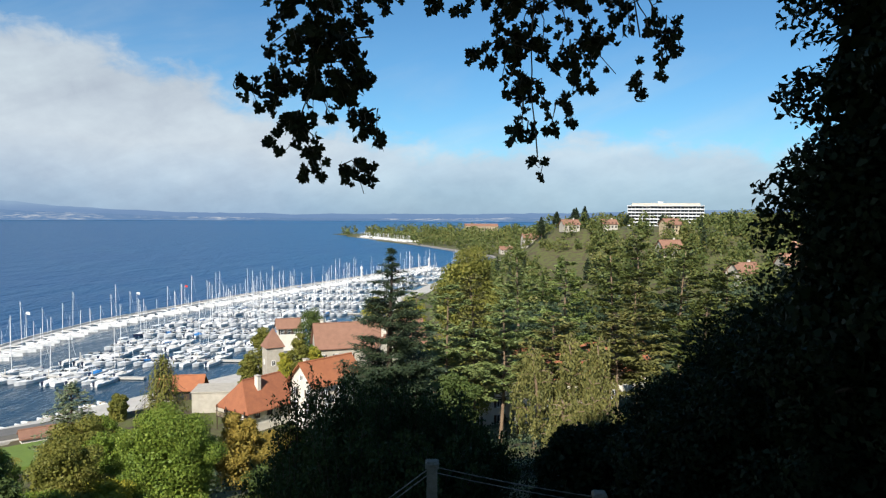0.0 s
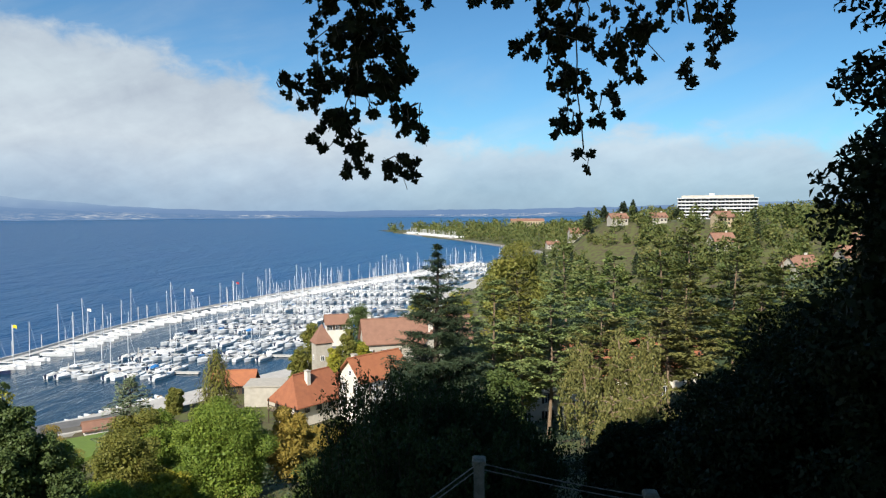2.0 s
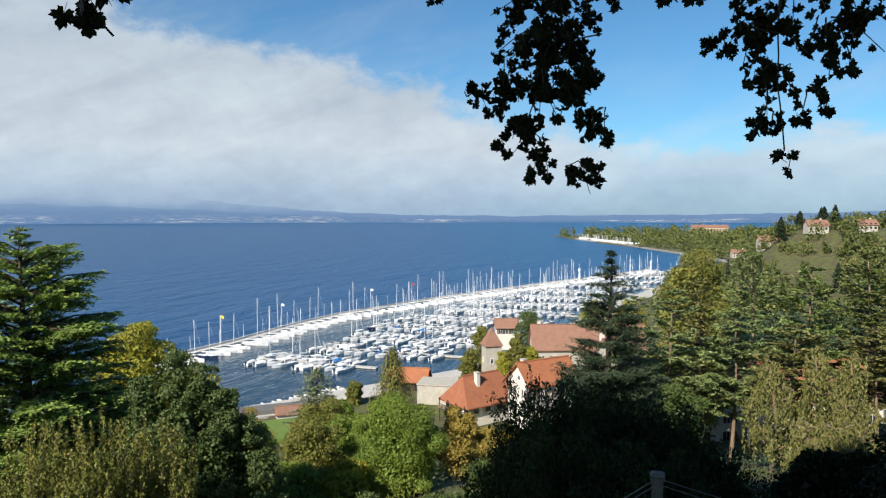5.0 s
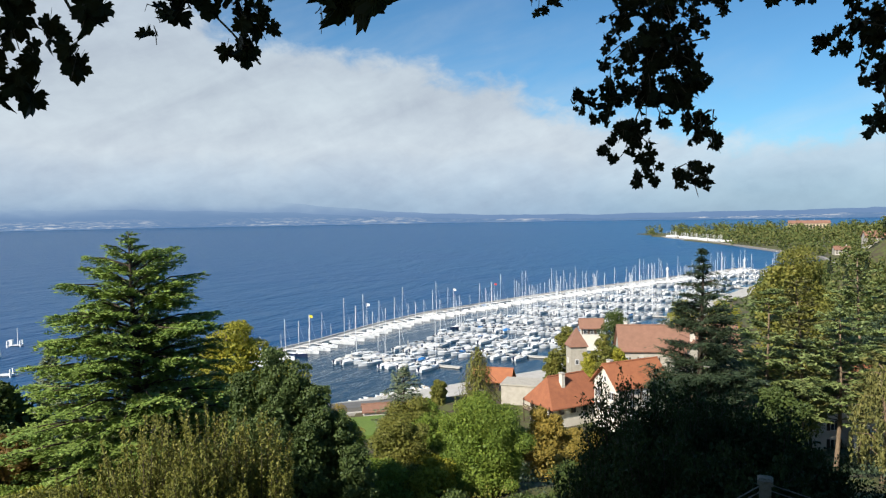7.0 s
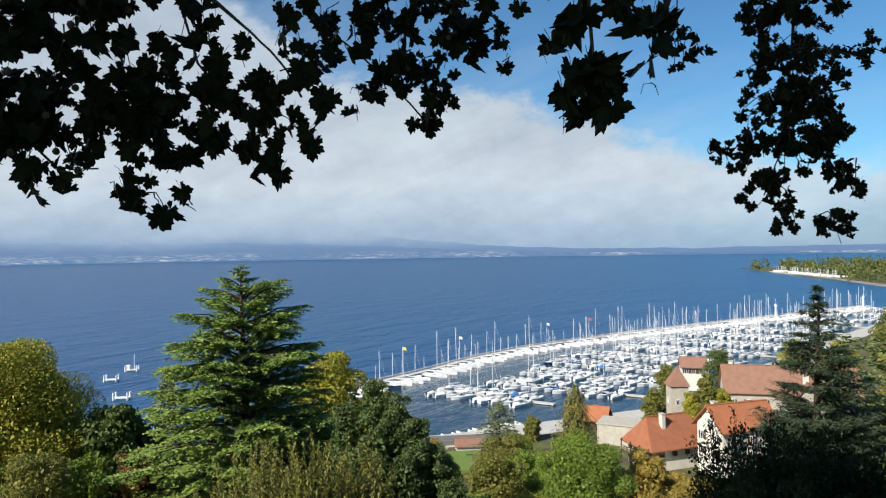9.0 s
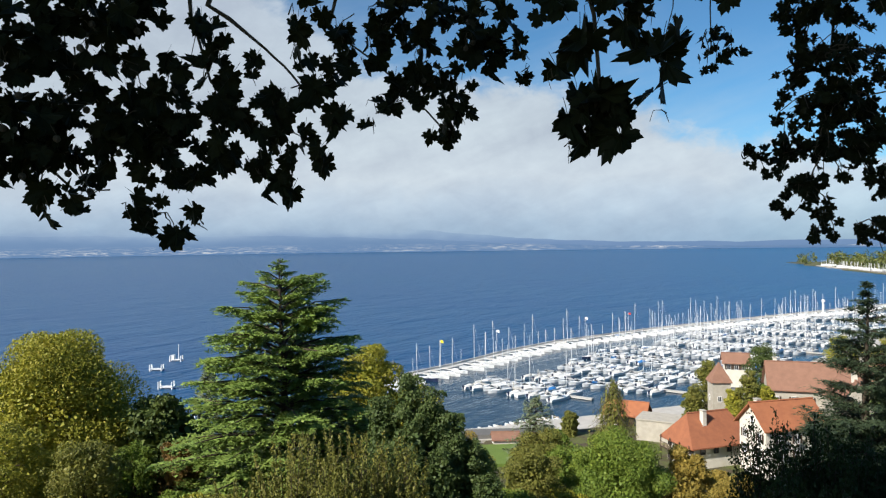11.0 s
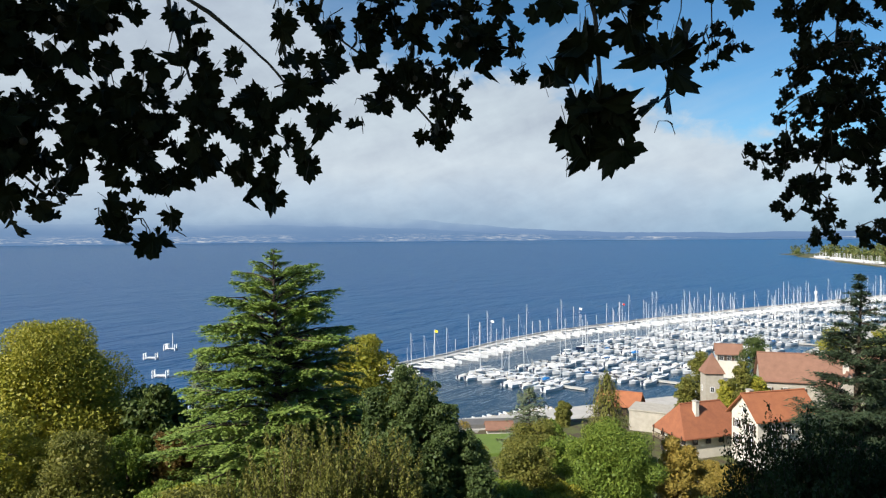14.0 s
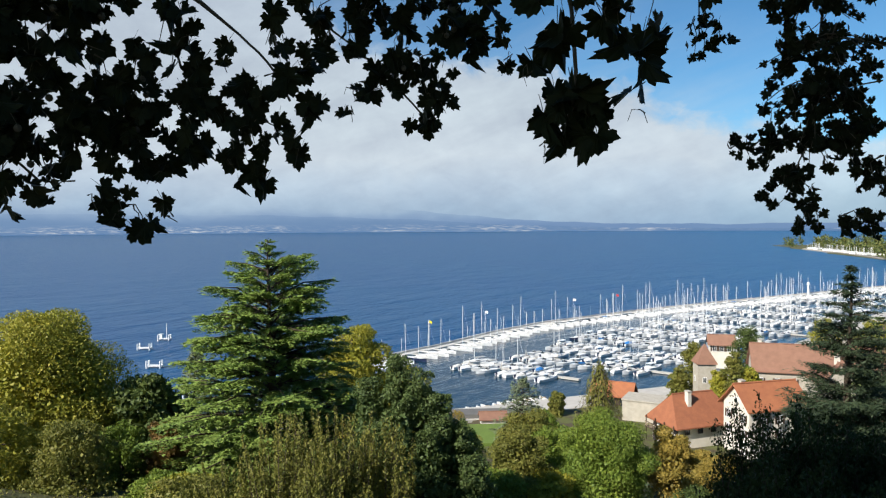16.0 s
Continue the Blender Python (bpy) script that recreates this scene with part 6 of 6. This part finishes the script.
LEFT = [(70.0, 5.0, 2.60, 2.8, 2.6, 34), (66.5, 4.4, 2.60, 2.2, 1.8, 20), (69.5, 1.2, 2.60, 1.6, 1.2, 8), (73.5, 13.0, 2.60, 2.6, 4.0, 24), (73.5, 8.0, 2.60, 2.6, 3.4, 24), (71.5, 3.0, 2.60, 2.4, 2.2, 20), (75.5, 4.0, 2.60, 2.4, 2.4, 18), (67.1, 14.8, 2.60, 5.2, 2.9, 75), (67.2, 10.9, 2.60, 4.3, 3.3, 62), (67.2, 7.3, 2.60, 4.3, 3.3, 60), (63.1, 15.3, 2.60, 2.4, 2.1, 22), (62.8, 11.3, 2.60, 1.5, 1.5, 8), (64.0, 6.7, 2.60, 3.3, 2.4, 40),
            (60.9, 7.3, 2.60, 2.9, 2.9, 38), (59.5, 11.2, 2.60, 2.1, 2.4, 18), (61.0, 15.5, 2.60, 1.4, 2.6, 12), (58.5, 7.4, 2.60, 2.9, 2.4, 34), (56.8, 15.1, 2.60, 1.7, 2.1, 14), (56.0, 12.7, 2.60, 1.9, 2.4, 16),
            (53.4, 12.4, 2.60, 1.0, 1.4, 5), (56.4, 10.1, 2.60, 2.4, 1.7, 16), (56.1, 7.1, 2.60, 2.4, 2.9, 30), (55.7, 4.4, 2.60, 1.7, 1.9, 14), (63.3, 4.3, 2.60, 2.4, 1.7, 16), (68.4, 2.9, 2.60, 1.9, 2.1, 10),
            (65.7, 1.9, 2.60, 2.3, 1.4, 5), (62.2, 0.9, 2.60, 1.7, 1.3, 8), (61.1, -0.2, 2.60, 1.0, 0.9, 3), (59.8, 3.3, 2.60, 1.9, 2.1, 12), (57.8, 2.4, 2.60, 2.1, 1.8, 12), (57.5, 0.1, 2.60, 0.7, 0.4, 1),
            (53.1, 7.2, 2.60, 1.4, 2.1, 12), (52.2, 9.4, 2.60, 2.4, 1.9, 16), (49.9, 10.4, 2.60, 2.1, 1.7, 12), (50.0, 6.8, 2.60, 1.9, 1.7, 12), (47.2, 8.9, 2.60, 2.1, 1.3, 10), (48.0, 4.8, 2.60, 1.2, 2.1, 10),
            (50.5, 4.7, 2.60, 1.4, 1.4, 8), (51.6, 2.4, 2.60, 2.1, 1.8, 8), (52.7, 3.9, 2.60, 0.9, 0.9, 3), (49.0, 14.4, 2.60, 1.2, 1.4, 5), (60.1, 0.2, 2.60, 1.4, 1.3, 6)]
MIDDLE = [(49.8, 17.3, 3.10, 0.6, 0.6, 1), (48.5, 17.6, 3.10, 0.9, 0.6, 2), (45.8, 17.3, 3.10, 1.2, 1.0, 3), (49.2, 13.9, 3.10, 1.2, 1.2, 4), (46.7, 13.6, 3.10, 1.0, 1.0, 3), (46.1, 12.1, 3.10, 1.4, 0.7, 4),
            (44.9, 14.5, 3.10, 1.9, 1.9, 10), (43.0, 15.4, 3.10, 1.9, 2.4, 10), (43.0, 18.0, 3.10, 0.7, 0.9, 2), (40.7, 15.0, 3.10, 2.4, 2.9, 22), (39.3, 12.4, 3.10, 2.4, 2.4, 20), (37.4, 15.5, 3.10, 2.4, 3.3, 24),
            (40.7, 9.9, 3.10, 1.9, 1.4, 10), (43.1, 8.4, 3.10, 0.6, 0.7, 1), (42.6, 10.6, 3.10, 1.2, 0.7, 3), (36.9, 11.9, 3.10, 1.9, 2.4, 16), (36.0, 7.4, 3.10, 1.8, 1.4, 9), (35.5, 10.1, 3.10, 1.7, 1.7, 9),
            (34.0, 16.3, 3.10, 2.9, 2.4, 20), (33.1, 13.7, 3.10, 1.9, 1.7, 12), (30.8, 14.5, 3.10, 1.5, 1.9, 10), (30.3, 12.5, 3.10, 1.0, 1.0, 4), (38.3, 18.1, 3.10, 3.8, 1.2, 12), (33.1, 18.2, 3.10, 3.3, 1.0, 10),
            (28.9, 17.7, 3.10, 1.2, 1.7, 4), (35.0, 14.6, 3.10, 1.4, 2.4, 10)]
NEAR = [(26.1, 13.9, 1.60, 2.4, 1.9, 7), (27.5, 11.3, 1.60, 1.0, 1.0, 1), (25.2, 16.8, 1.60, 2.1, 1.9, 6), (22.1, 16.6, 1.60, 2.1, 1.9, 5), (19.4, 15.1, 1.60, 1.2, 2.1, 4), (17.7, 15.4, 1.60, 2.1, 2.9, 8), (17.3, 12.4, 1.60, 2.0, 1.9, 5), (17.5, 11.2, 1.60, 1.9, 1.0, 3),
        (25.2, 8.7, 1.60, 1.9, 1.5, 10), (23.4, 8.2, 1.60, 2.4, 2.0, 16), (20.7, 7.8, 1.60, 2.4, 1.5, 12), (17.9, 7.9, 1.60, 1.3, 0.7, 1), (23.4, 5.8, 1.60, 1.2, 1.7, 4), (26.4, 5.4, 1.60, 1.0, 0.8, 1), (15.6, 17.2, 1.60, 2.4, 0.6, 4)]
SMALL = [(14.8, 14.3, 5.00, 1.7, 1.7, 16), (13.6, 13.3, 5.00, 0.6, 0.6, 4)]


def build_planes():
    size = lambda clumps, s, keep: [(c[:5] + (max(1, round(c[5] * keep)),), s) for c in clumps]
    plane_tree(-5.5, -3.5, 0.42, size(NEAR, 0.122, 0.52) + size(LEFT, 0.12, 0.54) + size(MIDDLE, 0.13, 0.75),
               [[(75, 40, 4.5), (53, 26, 3.2), (56.7, 18, 2.9), (52.1, 15, 2.9), (49.9, 13, 2.9), (48.1, 10, 2.8)], [(75, 40, 4.5), (58.6, 25, 3.1), (58, 17, 2.9), (56.6, 12.2, 2.8), (53.9, 8.9, 2.8)],
                [(85, 35, 4.0), (73.7, 20.5, 3.0), (71.3, 7.1, 2.8), (66.6, 3.1, 2.8)], [(60, 45, 4.5), (42.9, 27.5, 3.7), (46.7, 17, 3.5), (43, 14.6, 3.5), (36, 7.8, 3.5)], [(50, 55, 3.5), (30.7, 28.9, 1.9), (24.3, 19.3, 1.65), (23.4, 12, 1.6), (23.9, 8.4, 1.6)]], 280,
               "old plane tree with broad leaves overhanging the terrace", [(-7.0, -3.5, 53.5, 4.4, 5200), (-3.0, -5.0, 54.5, 4.6, 5200), (-9.5, -1.5, 52.5, 3.6, 3600), (-9.0, -5.0, 59.0, 4.6, 4600), (-4.0, -5.5, 60.5, 4.8, 4600)], (-0.30, -0.50, 45.29))
    plane_tree(3.5, -4.0, 0.40, size(HANGING, 0.096, 0.95) + size(RIGHT, 0.10, 1.0),
               [[(15, 50, 6.5), (10.4, 25.4, 4.8), (11.2, 15.9, 4.6), (11.9, 9.7, 4.5), (13.3, 6, 4.5)], [(-10, 50, 6.5), (-7.2, 25.4, 5.4), (-6.4, 15.1, 5.0), (-6.4, 9.8, 5.0), (-7, 4.8, 5.0)], [(-10, 50, 6.5), (-13, 22, 5.2), (-15, 14, 5.0)]], 280,
               "old plane tree with drooping leafy twigs over the terrace", [(1.5, -5.0, 54.5, 4.6, 5200), (6.5, -4.0, 54.0, 4.8, 5200), (10.5, -1.0, 53.5, 4.4, 4600), (1.0, -6.0, 61.0, 5.0, 4600), (6.0, -5.0, 61.5, 5.2, 5200), (10.5, -3.0, 60.5, 4.8, 4600), (7.0, -7.0, 66.0, 4.6, 4000)])
    plane_tree(-1.0, -9.0, 0.4, size(SMALL, 0.13, 1.0), [[(10, 60, 9.0), (14.8, 22, 5.4), (14.8, 14.3, 5.0)]], 0, "old plane tree standing behind the terrace", [(-2, -9, 54, 4.8, 4600)], (-0.30, -0.50, 45.29))
    # two more trees, wholly unseen, added for the shade they throw
    for x, y in ((13, -7), (22, -6)):
        plane_tree(x, y, 0.4, [], [], 0, "unseen plane tree added on the terrace to cast shade", [(x - 3, y, 53.5, 4.8, 4600), (x + 3, y - 1, 54.0, 4.8, 4600), (x, y + 3, 51.5, 4.2, 3600)])


build_planes()


# ---- ivy-clad trees at the end of the terrace ----
rng = np.random.default_rng(23)


def build_ivy():
    broad_tree("ivy_tree", 8.7, 10.6, 60.0, 3.45, DEEP_SHADE_LEAF, "tall tree wrapped in dark ivy in full shade", 90000, 130, 0.17, 0.0)
    broad_tree("ivy_tree", 8.0, 10.8, 52.0, 2.95, DEEP_SHADE_LEAF, "tall tree wrapped in dark ivy in full shade", 52000, 90, 0.15, 0.0)
    broad_tree("ivy_tree", 6.8, 10.6, 46.4, 2.2, DEEP_SHADE_LEAF, "lower tree wrapped in dark ivy in full shade", 30000, 50, 0.11, 0.0)


build_ivy()
